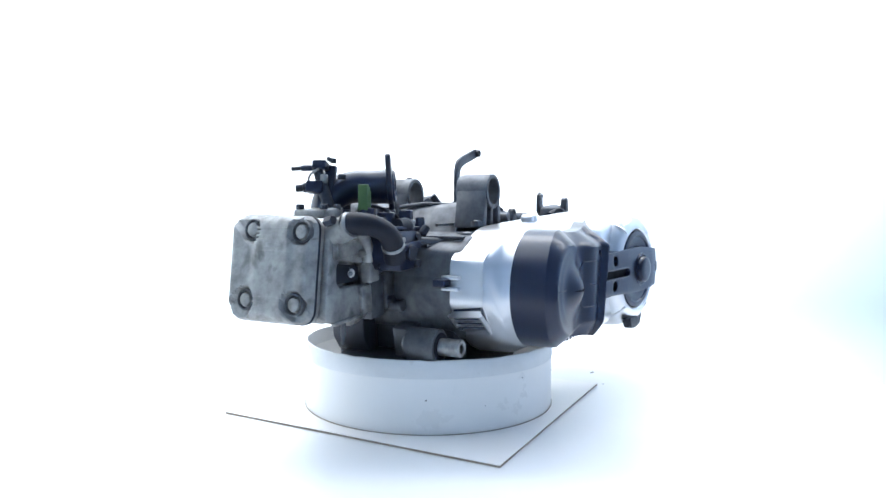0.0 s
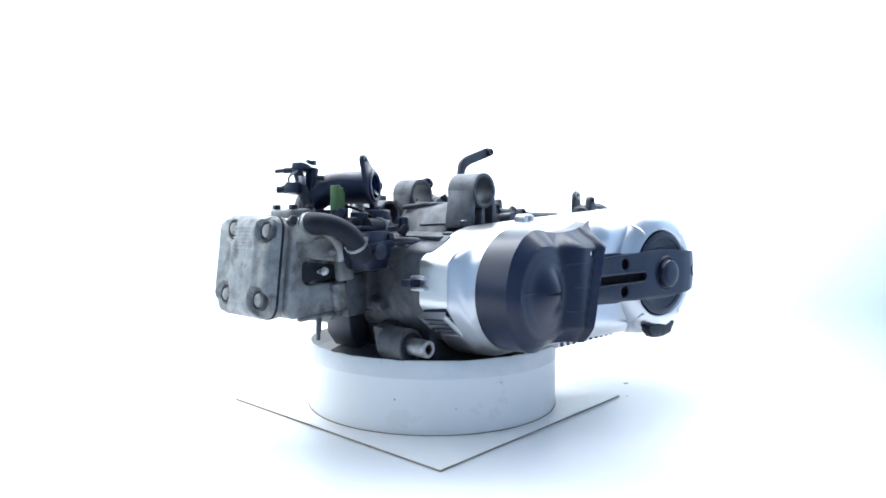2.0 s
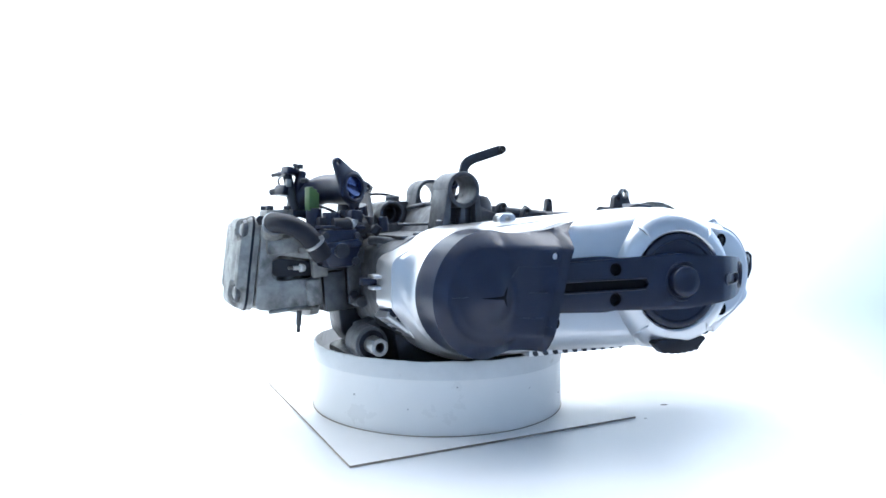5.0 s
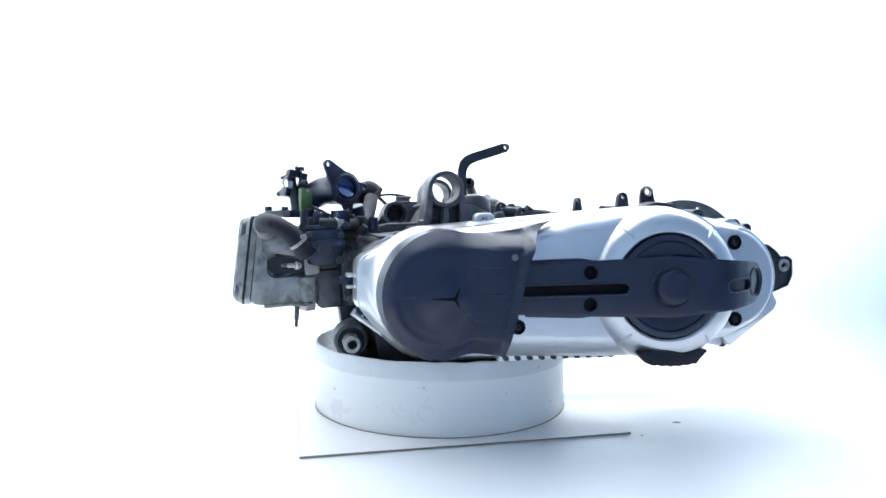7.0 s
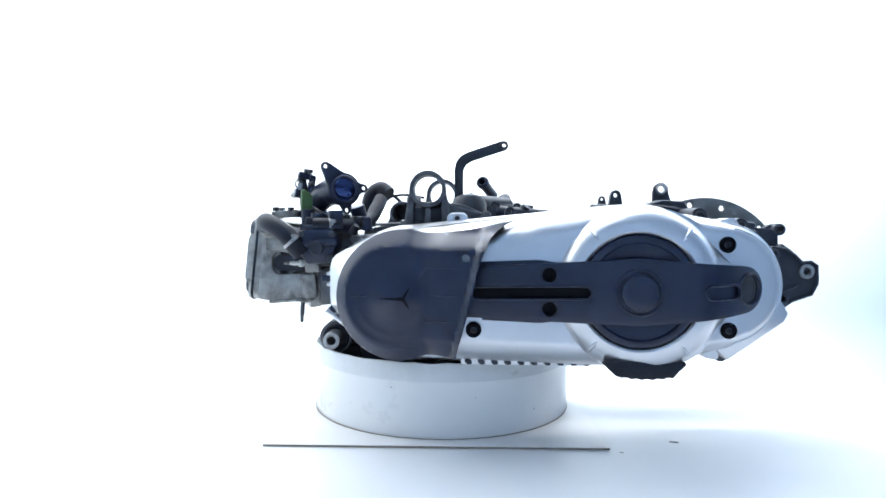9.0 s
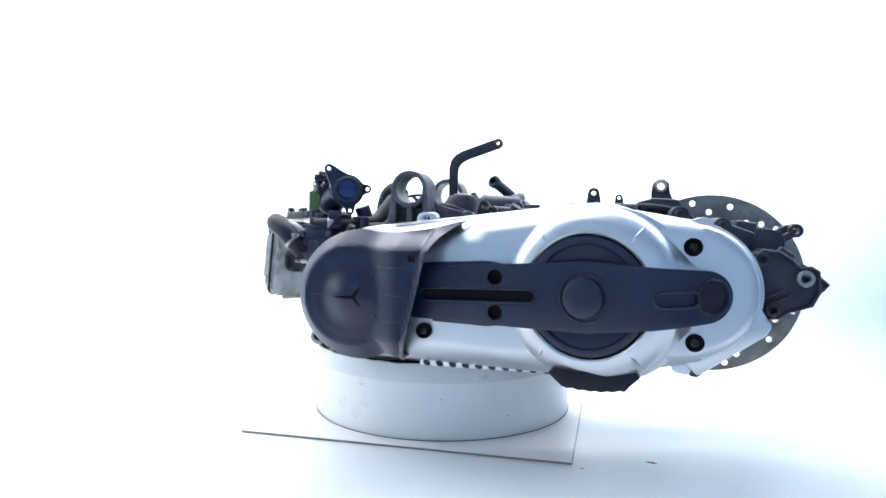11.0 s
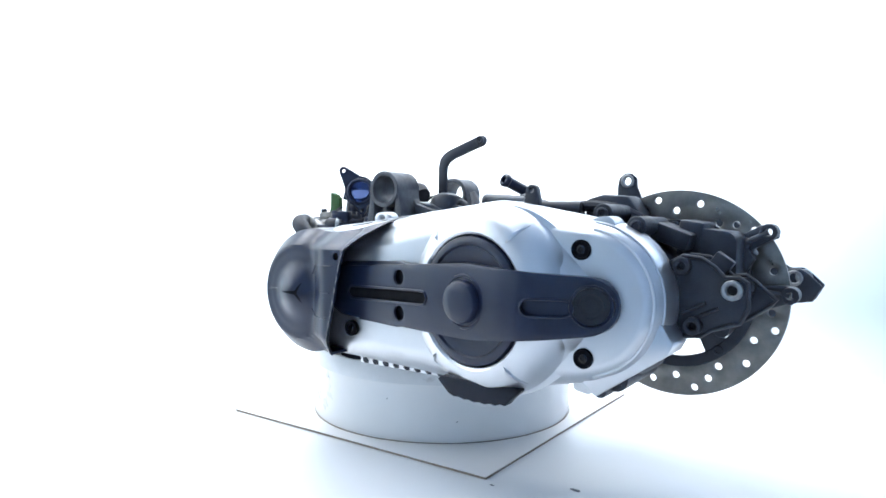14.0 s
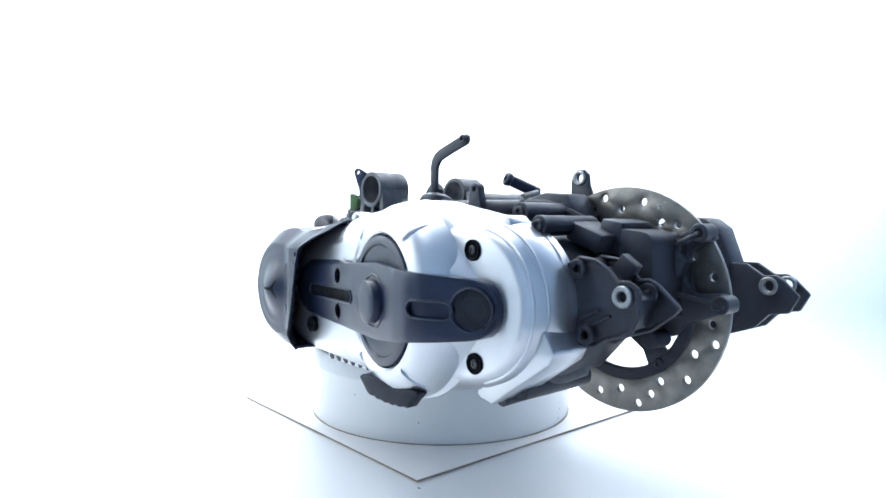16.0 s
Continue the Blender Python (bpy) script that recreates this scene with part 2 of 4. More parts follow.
def make_board():
    """The thin square board under the drum."""
    base = new("square_board")
    tagged(base, "thin square white laminate board with raw brown edges", "board")
    cx, cy, half = 21, 10, 234
    bm = bmesh.new()
    box(bm, (cx, cy, 1.65), (2 * half, 2 * half, 2.5))
    part("core", bm, EDGE, base, "raw brown fibreboard edge")
    bm = bmesh.new()
    box(bm, (cx, cy, 3.1), (2 * half - 0.8, 2 * half - 0.8, 0.7))
    part("top_sheet", bm, BOARD, base, "white laminate face")
    return base


def make_drum():
    """The sawn-off white plastic drum that carries the engine."""
    drum = new("drum_ring")
    tagged(drum, "sawn-off white plastic drum with scuffed grey rim", "drum")
    bm = bmesh.new()
    lathe(bm, (25, 10, 3.5), (0, 0, 1), [(203, 0), (208, 0), (209, 2), (209, 82), (205.5, 83), (205.5, 0.5), (203, 0)], 128)
    part("wall", bm, DRUM, drum)
    bm = bmesh.new()
    n = 128
    prof = [(205, 80), (209.4, 80), (210.2, 84), (210.2, 104), (209, 106), (205.5, 106), (205, 104)]
    rows = []
    for k, (r, h) in enumerate(prof):
        row = []
        for i in range(n):
            a = 2 * math.pi * i / n
            jag = (noise.noise(Vector((math.cos(a) * 9, math.sin(a) * 9, 0))) * 1.6 + noise.noise(Vector((math.cos(a) * 30, math.sin(a) * 30, 3))) * 0.8) if h > 100 else 0
            row.append(bm.verts.new((25 + r * math.cos(a), 10 + r * math.sin(a), 3.5 + h + jag)))
        rows.append(row)
    for p, q in zip(rows, rows[1:] + rows[:1]):
        for i in range(n):
            bm.faces.new((p[i], p[(i + 1) % n], q[(i + 1) % n], q[i]))
    part("rim", bm, BAND, drum, "scuffed greyish sawn rim")
    bm = bmesh.new()
    lathe(bm, (25, 10, 3.5), (0, 0, 1), [(209.2, 0), (210.2, 0), (210.2, 0.8), (209.2, 1.2)], 128)
    part("glue_line", bm, EDGE, drum, "thin brown line round the foot")
    for deg, h, r in ((208, 50, 1.1), (232, 38, 0.6), (251, 70, 0.8), (284, 58, 0.7), (311, 30, 0.9)):
        a = radians(deg)
        u = Vector((math.cos(a), math.sin(a), 0))
        bm = bmesh.new()
        slab(bm, circle(0, 0, r, 9), (), Vector((25, 10, 3.5 + h)) + u * 209.5, 1.2, u)
        part("speck", bm, MARK, drum, "tiny dark speck")
    return drum


# ---- the engine ----
HUB = (271, 221)
NOSE = (-22, 207)
HUB_AT, HUB_AXIS = (271, -291, 221), (-0.177, -0.984, 0)


def lean(x, front, rear):
    """The depth of the cover: it stands further out towards the tail."""
    return front + (rear - front) * smooth01((x + 140) / 560)


def screw_in_pit(parent, at, r, axis=(0, -1, 0)):
    """A dark screw in a round pit with a thin lip; the pit's depth shade is painted black."""
    bm = bmesh.new()
    lathe(bm, at, axis, [(r + 1, -16), (r + 1, 0.4), (r, 1.2), (r - 1, 0.9), (r - 1.4, -0.9), (0, -0.9)], 24)
    pit = part("screw_pit", bm, SHADEBLACK, parent, "shallow screw pit painted black for shade")
    bolt(pit, Vector(at) - Vector(axis).normalized() * 0.9, axis, r * 0.5, 1.2, GLOSS, "screw", "black socket screw")


def make_belt_cover(engine):
    bm = bmesh.new()
    levels = []
    shoulder = ((-112, 0.0), (-140, 0.03), (-162, 0.08), (-170, 0.34), (-180, 0.7), (-191, 1.0))
    for s in range(17):
        if s < 6:
            yf, f = shoulder[s]
            ring = [(-22, 203 + 4 * f, 97 - 10 * f), (-120 + 62 * f, 243 - 25 * f, 15 + 31 * f), (-123 + 61 * f, 192 + 10 * f, 12 + 30 * f),
                    (HUB[0] - 3, 222, 108), (385, 226, 84), (388, 174, 35)]
            yr = -204 - 3.2 * s
        else:
            a = math.pi / 2 * (s - 5) / 11
            d = 40 * (1 - math.cos(a))
            ring = [(-22, 207, 87 - d), (HUB[0] - 3, 222, 108 - d * 0.85), (385, 226, 84 - d * 0.5), (388, 174 + d * 0.1, 35 - d * 0.42)]
            yf, yr = -191 - 57 * math.sin(a), -220 - 44 * math.sin(a)
        under = 11 if s > 5 else 0
        levels.append([(x, lean(x, yf, yr) + under * smooth01((x + 20) / 40) * smooth01((150 - x) / 40) * smooth01((z - 235) / 35), z) for x, z in hull(ring, 160)])
    loft(bm, levels)
    cover = part("belt_cover", bm, SILVER, engine, "silver painted belt drive cover")

    # two beads that follow the tail's rim
    for s, r in ((9, 1.4), (12, 1.8)):
        bm = bmesh.new()
        row = [Vector(p) for p in levels[s]]
        k0 = min(range(len(row)), key=lambda k: row[k].x)
        row = row[k0:] + row[:k0]
        sweep(bm, [p + Vector((0, -0.3, 0)) for p in row if p.x > 372 + 2 * s], r, 10)
        part("rim_bead", bm, SILVER, cover, "raised bead along the tail's rim")

    # ridge down the shoulder's edge, beside the cap
    bm = bmesh.new()
    sweep(bm, [Vector((x + 1.5, y + 1, z)) for x, y, z in levels[2] if x < -96 and 150 < z < 274], 2.2, 10)
    part("shoulder_ridge", bm, SILVER, cover, "raised ridge along the boxy shoulder")

    # bulge round the clutch hub, tilted forwards, with four short grooves
    bm = bmesh.new()
    lathe(bm, HUB_AT, HUB_AXIS, [(67, -14), (71.5, -10), (72.3, -3), (75, -1), (84, -2.5), (93, -7), (99, -14), (103.5, -23), (106.5, -35), (109, -56)], 88)
    part("hub_ring", bm, SILVER, cover, "raised silver bulge round the hub")
    a0, s0, w0 = frame_of(HUB_AXIS)
    for deg in (52, 128, 232, 308):
        bm = bmesh.new()
        a = radians(deg)
        u, w = -s0 * math.cos(a) + w0 * math.sin(a), s0 * math.sin(a) + w0 * math.cos(a)
        rows = []
        for r, h, half in ((80, -1.4, 0.3), (86, -0.4, 2.2), (94, -5.4, 2.6), (100, -13, 1.8), (104, -22, 0.4)):
            c = Vector(HUB_AT) + u * r + a0 * h
            rows.append([c + w * half - a0 * 3, c + w * half * 0.3, c - w * half - a0 * 1.2, c - w * half - a0 * 6, c + w * half - a0 * 6])
        loft(bm, rows)
        part("web", bm, SILVER, cover, "short raised web")

    # neck that carries the arm from the hub down to the tail
    bm = bmesh.new()
    loops = []
    for k in range(8):
        d, f = 34 * k / 7, smooth01(k / 7)
        loops.append([(x, -260 + f * (float(np.interp(x, (200, 345, 372, 396, 425, 450), (-268, -289, -281, -271, -264, -262))) + 260), z) for x, z in hull([(292, HUB[1], 104 - d), (396, 225, 24 - d * 0.25)], 120)])
    for shrink in (0.7, 0.4, 0.05):
        loops.append([(335 + (x - 335) * shrink, float(np.interp(335 + (x - 335) * shrink, (200, 345, 372, 396, 425, 450), (-268, -289, -281, -271, -264, -262))), 222 + (z - 222) * shrink) for x, y, z in loops[7]])
    loft(bm, loops)
    part("neck", bm, SILVER, cover, "silver neck under the arm")

    # skirt that stands off the tail's lower edge, and a small foot
    bm = bmesh.new()
    slab(bm, [(378, 148), (398, 128), (470, 179), (476, 190), (464, 210), (425, 190)], (), (0, -249, 0), 50)
    part("tail_skirt", bm, SILVER, cover, "silver skirt along the tail's lower edge", bevel=3)
    bm = bmesh.new()
    slab(bm, hull([(375, 134, 5), (386, 132, 5), (382, 140, 8)], 30), (), (0, -238, 0), 26)
    part("drain_foot", bm, SILVER, cover, bevel=2)
    bm = bmesh.new()
    slab(bm, hull([(402, 302, 11), (392, 296, 14)], 30), (), (0, -238, 0), 28)
    part("corner_boss", bm, SILVER, cover, bevel=2.5)
    bm = bmesh.new()
    slab(bm, hull([(42, 309, 9), (54, 309.5, 9)], 40), [circle(48, 310, 3.5, 12)], (0, -172, 0), 20)
    part("top_ear", bm, SILVER, cover, "rounded silver ear", bevel=3)

    # teeth along the lower edge; dark blocks stand for the shade in the slots
    bm = bmesh.new()
    slab(bm, [(54, 128), (228, 126), (226, 113.5), (54, 114.5)], (), (0, -223, 0), 34)
    skirt = part("slotted_skirt", bm, SILVER, cover, "silver skirt with a row of slots", bevel=1.5)
    for i in range(10):
        bm = bmesh.new()
        x = 59 + 17.5 * i
        slab(bm, [(x, 122 - 0.1 * i), (x + 6, 122.4 - 0.1 * i), (x + 9.5, 119 - 0.1 * i), (x + 9.5, 115.4 - 0.1 * i), (x + 4, 114.6 - 0.1 * i), (x, 118 - 0.1 * i)], (), (0, -223.8, 0), 30)
        part("slot", bm, DARKCAST, skirt, "dark block for slot shade")

    # louvred vent in the lower front corner; a black block paints the shade inside
    tl, bl, across = Vector((-133, -114, 176)), Vector((-82, -113, 139)), Vector((-3, -47, 4))
    n = (bl - tl).cross(across).normalized()
    if n.x > 0:
        n = -n
    bm = bmesh.new()
    a, b = tl + across * 0.04, bl + across * 0.04
    quad = [a, b, b + across * 0.92, a + across * 0.92]
    up = [bm.verts.new(p + n * 5) for p in quad]
    low = [bm.verts.new(p - n * 14) for p in quad]
    bm.faces.new(up)
    for i in range(4):
        bm.faces.new((up[i], up[(i + 1) % 4], low[(i + 1) % 4], low[i]))
    vent = part("vent", bm, BLACK, cover, "black block for the shade inside the louvred vent")
    for i in range(6):
        bm = bmesh.new()
        f = i / 5
        c = tl.lerp(bl, f)
        d = (bl - tl).normalized() * 1.3
        quad = [c - d, c + d, c + d + across, c - d + across]
        up = [bm.verts.new(p + n * 8) for p in quad]
        low = [bm.verts.new(p - n * 2) for p in quad]
        bm.faces.new(up)
        for k in range(4):
            bm.faces.new((up[k], up[(k + 1) % 4], low[(k + 1) % 4], low[k]))
        part("slat", bm, SILVER, vent, "silver louvre slat")
    for f in (-0.02, 0.98):
        bm = bmesh.new()
        sweep(bm, [tl + across * f + n * 4, bl + across * f + n * 4], 3.6, 10)
        part("slat_frame", bm, SILVER, vent, "silver vent edge")

    # two tabs that grip a black plug
    for z in (227, 211):
        bm = bmesh.new()
        box(bm, (-134, -116, z), (22, 26, 5))
        part("tab", bm, SILVER, cover, "small silver tab", bevel=1.2)
    bm = bmesh.new()
    box(bm, (-142, -104, 219), (26, 18, 10))
    part("plug", bm, BLACK, cover, "black plastic plug", bevel=1)

    screw_in_pit(cover, (388, -265.2, 279), 9.4)
    screw_in_pit(cover, (392, -265.3, 170), 9.4)
    screw_in_pit(cover, (69, -258, 167), 9)

    # ribbed rubber pad under the hub
    bm = bmesh.new()
    outline = [(234, 134.5), (329, 134.5), (333, 131), (322, 121)]
    for i in range(6):
        x = 316 - i * 13
        outline += [(x, 114.5 - 3.5 * math.sin(math.pi * (i + 0.5) / 6)), (x - 6.5, 116 - 3.5 * math.sin(math.pi * (i + 1) / 6))]
    outline += [(238, 122), (229, 130.5)]
    slab(bm, outline, (), (0, -288, 0), 15)
    pad = part("rubber_pad", bm, RUBBER, cover, "ribbed black rubber pad", bevel=1.6)
    return cover


def cap_face(x, z):
    """How far out the cap's face stands: a dome in a round valley, a flat panel beside it, flanks that fall to the rim."""
    flat = -257.5 - 17.5 * smooth01((x + 10) / 50)
    rr = math.hypot(x + 31, z - 208)
    dome = -274.5 + 17 * smooth01(rr / 50) + 0.5 * max(rr - 50, 0.0)
    h = max(0.0, 1 - abs(flat - dome) / 5)
    y = min(flat, dome) - h * h * 1.25
    ring = rr - 65
    if x > -31:
        ring = min(ring, max(z - 270, 154 - z, 0.0))
    fall = max(ring, 0.0)
    steep = 1.0 if z > 200 else 1.0 - 0.62 * smooth01((x + 5) / 40)
    rim = -235 - 9 * smooth01((x - 5) / 40)
    y += steep * ((rim - y) * min(fall / 22, 1.0) ** 1.1 + 0.65 * max(fall - 22, 0.0))
    side = x - (34 + (z - 121) * 0.235)
    if x > 0 and side > 0:
        y -= 10 * smooth01(side / 9) * (1 - smooth01((fall - 15) / 24))
    return y


def make_cap(engine):
    arc = [(-23 + 87 * math.cos(radians(a)), 208 + 87 * math.sin(radians(a))) for a in range(84, 276, 6)]
    top = bend([(-14, 294.6, 0), (2, 291.5, 0), (24, 291, 0), (44, 293, 0), (68, 296, 0), (94, 302, 0), (125, 309, 0)], 4)[1:]
    edge = bend([(125, 309, 0), (104, 298, 0), (89, 284, 0), (80, 266, 0), (73, 245, 0), (67, 217, 0), (58.5, 182, 0), (50.5, 153, 0), (46, 130, 0)], 4)[1:]
    foot = bend([(46, 130, 0), (37, 132, 0), (20, 132.5, 0), (4, 129.5, 0), (-13, 121.8, 0)], 3)[1:-1]
    outline = [(p.x, p.y) for p in list(reversed(foot)) + list(reversed(edge)) + list(reversed(top))] + arc
    hole = circle(58, 260, 5, 20)
    bm = bmesh.new()
    slab(bm, outline, [hole], (0, 0, 0), 3.2, fill=3.6)
    for v in bm.verts:
        v.co.y += cap_face(v.co.x, v.co.z)
    cap = part("front_cap", bm, BLACK, engine, "black plastic round cap with domed centre and open flared side")
    # wall from the cap's rim back to the cover
    rim = [(p.x, p.y) for p in reversed(top[:-2])] + arc
    rim += [(p.x, p.y) for p in reversed(foot)]
    bm = bmesh.new()
    rows = []
    for x, z in rim:
        y = cap_face(x, z) + 0.6
        u = Vector((x + 23, 0, z - 208)).normalized() if x < -10 else Vector((0, 0, 1 if z > 208 else -1))
        o = Vector((x, 0, z))
        back = -193 if x < 20 else -193 - 0.26 * (x - 20)
        rows.append([o + Vector((0, y, 0)), o + u * 0.8 + Vector((0, (y + back) / 2, 0)), o + u * 1.2 + Vector((0, back, 0)), o - u * 2.5 + Vector((0, back, 0)), o - u * 3 + Vector((0, y + 2, 0))])
    loft(bm, rows)
    part("rim_wall", bm, BLACK, cap, "black side wall of the cap")
    for pts in (((-1, 234), (8, 246.5), (52, 247.5)), ((20, 212.5), (46, 212)), ((0, 187), (8, 178), (40, 178)), ((43, 166), (49, 167)), ((-89, 209.5), (-68, 210))):
        bm = bmesh.new()
        path = []
        for a, b in zip(pts, pts[1:]):
            path += [Vector((a[0] + (b[0] - a[0]) * k / 8, 0, a[1] + (b[1] - a[1]) * k / 8)) for k in range(9)]
        for p in path:
            p.y = cap_face(p.x, p.z) - 0.35
        sweep(bm, path, 0.8, 8)
        part("crease", bm, BLACK, cap, "thin raised crease line")
    # three-legged mark on the dome; matt black stands for shade in its grooves
    for deg, length in ((60, 15), (-60, 15), (180, 30)):
        bm = bmesh.new()
        a = radians(deg)
        n = 8
        rows = []
        for k in range(n + 1):
            r = length * k / n
            x, z = 10 + r * math.cos(a), r * math.sin(a)
            y = cap_face(x - 31, z + 208) - 0.35
            half = 2.2 * (1 - k / n) + 0.3
            ux, uz = -math.sin(a) * half, math.cos(a) * half
            rows.append([(-31 + x + ux, y, 208 + z + uz), (-31 + x - ux, y, 208 + z - uz), (-31 + x - ux, y + 2.5, 208 + z - uz), (-31 + x + ux, y + 2.5, 208 + z + uz)])
        loft(bm, rows)
        part("mark_leg", bm, SHADEBLACK, cap, "star mark leg, groove shade painted black")
    return cap


def arm_face(x, z):
    """The arm's outer face: it climbs from under the cap over the hub, then drops to the tail."""
    y = float(np.interp(x, (40, 71, 120, 168, 213, 271, 318, 342, 362, 383, 407, 440), (-254, -258.5, -267, -277.5, -288, -299, -308.5, -311, -307.5, -299, -285, -264)))
    return y + 2.5 * (abs(z - 221) / 40) ** 2


def make_arm(engine):
    outline = hull([(56, 215, 32), (150, 217, 36), (HUB[0], HUB[1], 41), (401, 224.5, 29)], 120)
    slot1 = hull([(72, 214.5, 8), (206, 219, 8)], 36)
    slot2 = hull([(353, 222.5, 8.5), (384, 223, 8.5)], 30)
    holes = [slot1, slot2, circle(163, 239.5, 9.2), circle(163.5, 197, 9.2), circle(408, 225, 19, 30)]
    bm = bmesh.new()
    slab(bm, outline, holes, (0, 0, 0), 14, fill=6.3)
    for v in bm.verts:
        v.co.y += arm_face(v.co.x, v.co.z)
    arm = part("arm_trim", bm, BLACK, engine, "black plastic arm across the silver cover", bevel=1.6)
    # The long slot's floor is painted matt black for the shade of its depth.
    for ring, drop, mat in (([(64, 214.5, 11), (206, 219, 11)], 5.5, SHADEBLACK), ([(353, 222.5, 11), (384, 223, 11)], 4, BLACK)):
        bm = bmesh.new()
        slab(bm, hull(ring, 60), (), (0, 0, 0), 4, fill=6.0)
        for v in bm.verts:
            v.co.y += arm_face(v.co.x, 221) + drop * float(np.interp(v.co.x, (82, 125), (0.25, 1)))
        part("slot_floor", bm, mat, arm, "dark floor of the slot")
    # Screw holes are shallow; their black stands for shade further down.
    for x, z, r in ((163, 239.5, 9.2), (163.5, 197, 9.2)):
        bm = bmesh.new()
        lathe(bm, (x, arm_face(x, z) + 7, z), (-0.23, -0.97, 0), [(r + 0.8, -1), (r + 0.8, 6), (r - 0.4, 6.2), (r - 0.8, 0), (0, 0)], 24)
        part("screw_hole", bm, SHADEBLACK, arm, "screw hole painted black for its shade")
    for loop in (slot1, slot2):
        bm = bmesh.new()
        path = [Vector((x, arm_face(x, z) - 0.3, z)) for x, z in loop]
        path.append(path[0])
        sweep(bm, path, 1.4, 8, ends=False)
        part("slot_lip", bm, BLACK, arm, "raised lip round the slot")
    bm = bmesh.new()
    cup = (0.5, -0.866, 0)
    lathe(bm, (408, -284.5, 225), cup, [(21.6, -4), (21.4, 0.5), (20.6, 1.1), (19.6, 0.6), (18.8, -2.0), (17.5, -4)], 44)
    part("end_ring", bm, BLACK, arm, "thin raised ring at the arm's end")
    bm = bmesh.new()
    lathe(bm, (408, -284.5, 225), cup, [(0, -7), (19.2, -7), (19.2, -2.6), (12, -2.6), (11.4, -3.0), (8, -3.0), (7.6, -2.7), (0, -2.7)], 44)
    part("end_plug", bm, GLOSS, arm, "glossy black round plug")
    bm = bmesh.new()
    slab(bm, hull([(62, 216.5, 37), (150, 218, 40), (176, 218.5, 36)], 70), [hull([(70, 214.5, 9.5), (186, 218.4, 9.5)], 40), circle(163, 239.5, 10.4), circle(163.5, 197, 10.4)], (0, 0, 0), 8, fill=9.0)
    for v in bm.verts:
        v.co.y += arm_face(v.co.x, 221) + 6.5
    part("arm_flange", bm, BLACK, arm, "black flange under the arm's inner end", bevel=1.5)
    bm = bmesh.new()
    lathe(bm, HUB_AT, HUB_AXIS, [(0, -26), (70, -26), (71, -5), (69.5, -1), (65, 0.8), (61, 0.4), (59, -1.6), (50, -2), (44, -4), (0, -4)], 80)
    part("hub_disc", bm, BLACK, arm, "round black hub cover")
    bm = bmesh.new()
    lathe(bm, HUB_AT, HUB_AXIS, [(31, 4), (29, 8.2), (27, 8.4), (25.5, 6), (23.4, 6), (23, 14), (21.8, 16.2), (19.5, 17.4), (11, 18), (0, 18.2)], 56)
    part("knob", bm, BLACK, arm, "round black centre knob")
    return arm


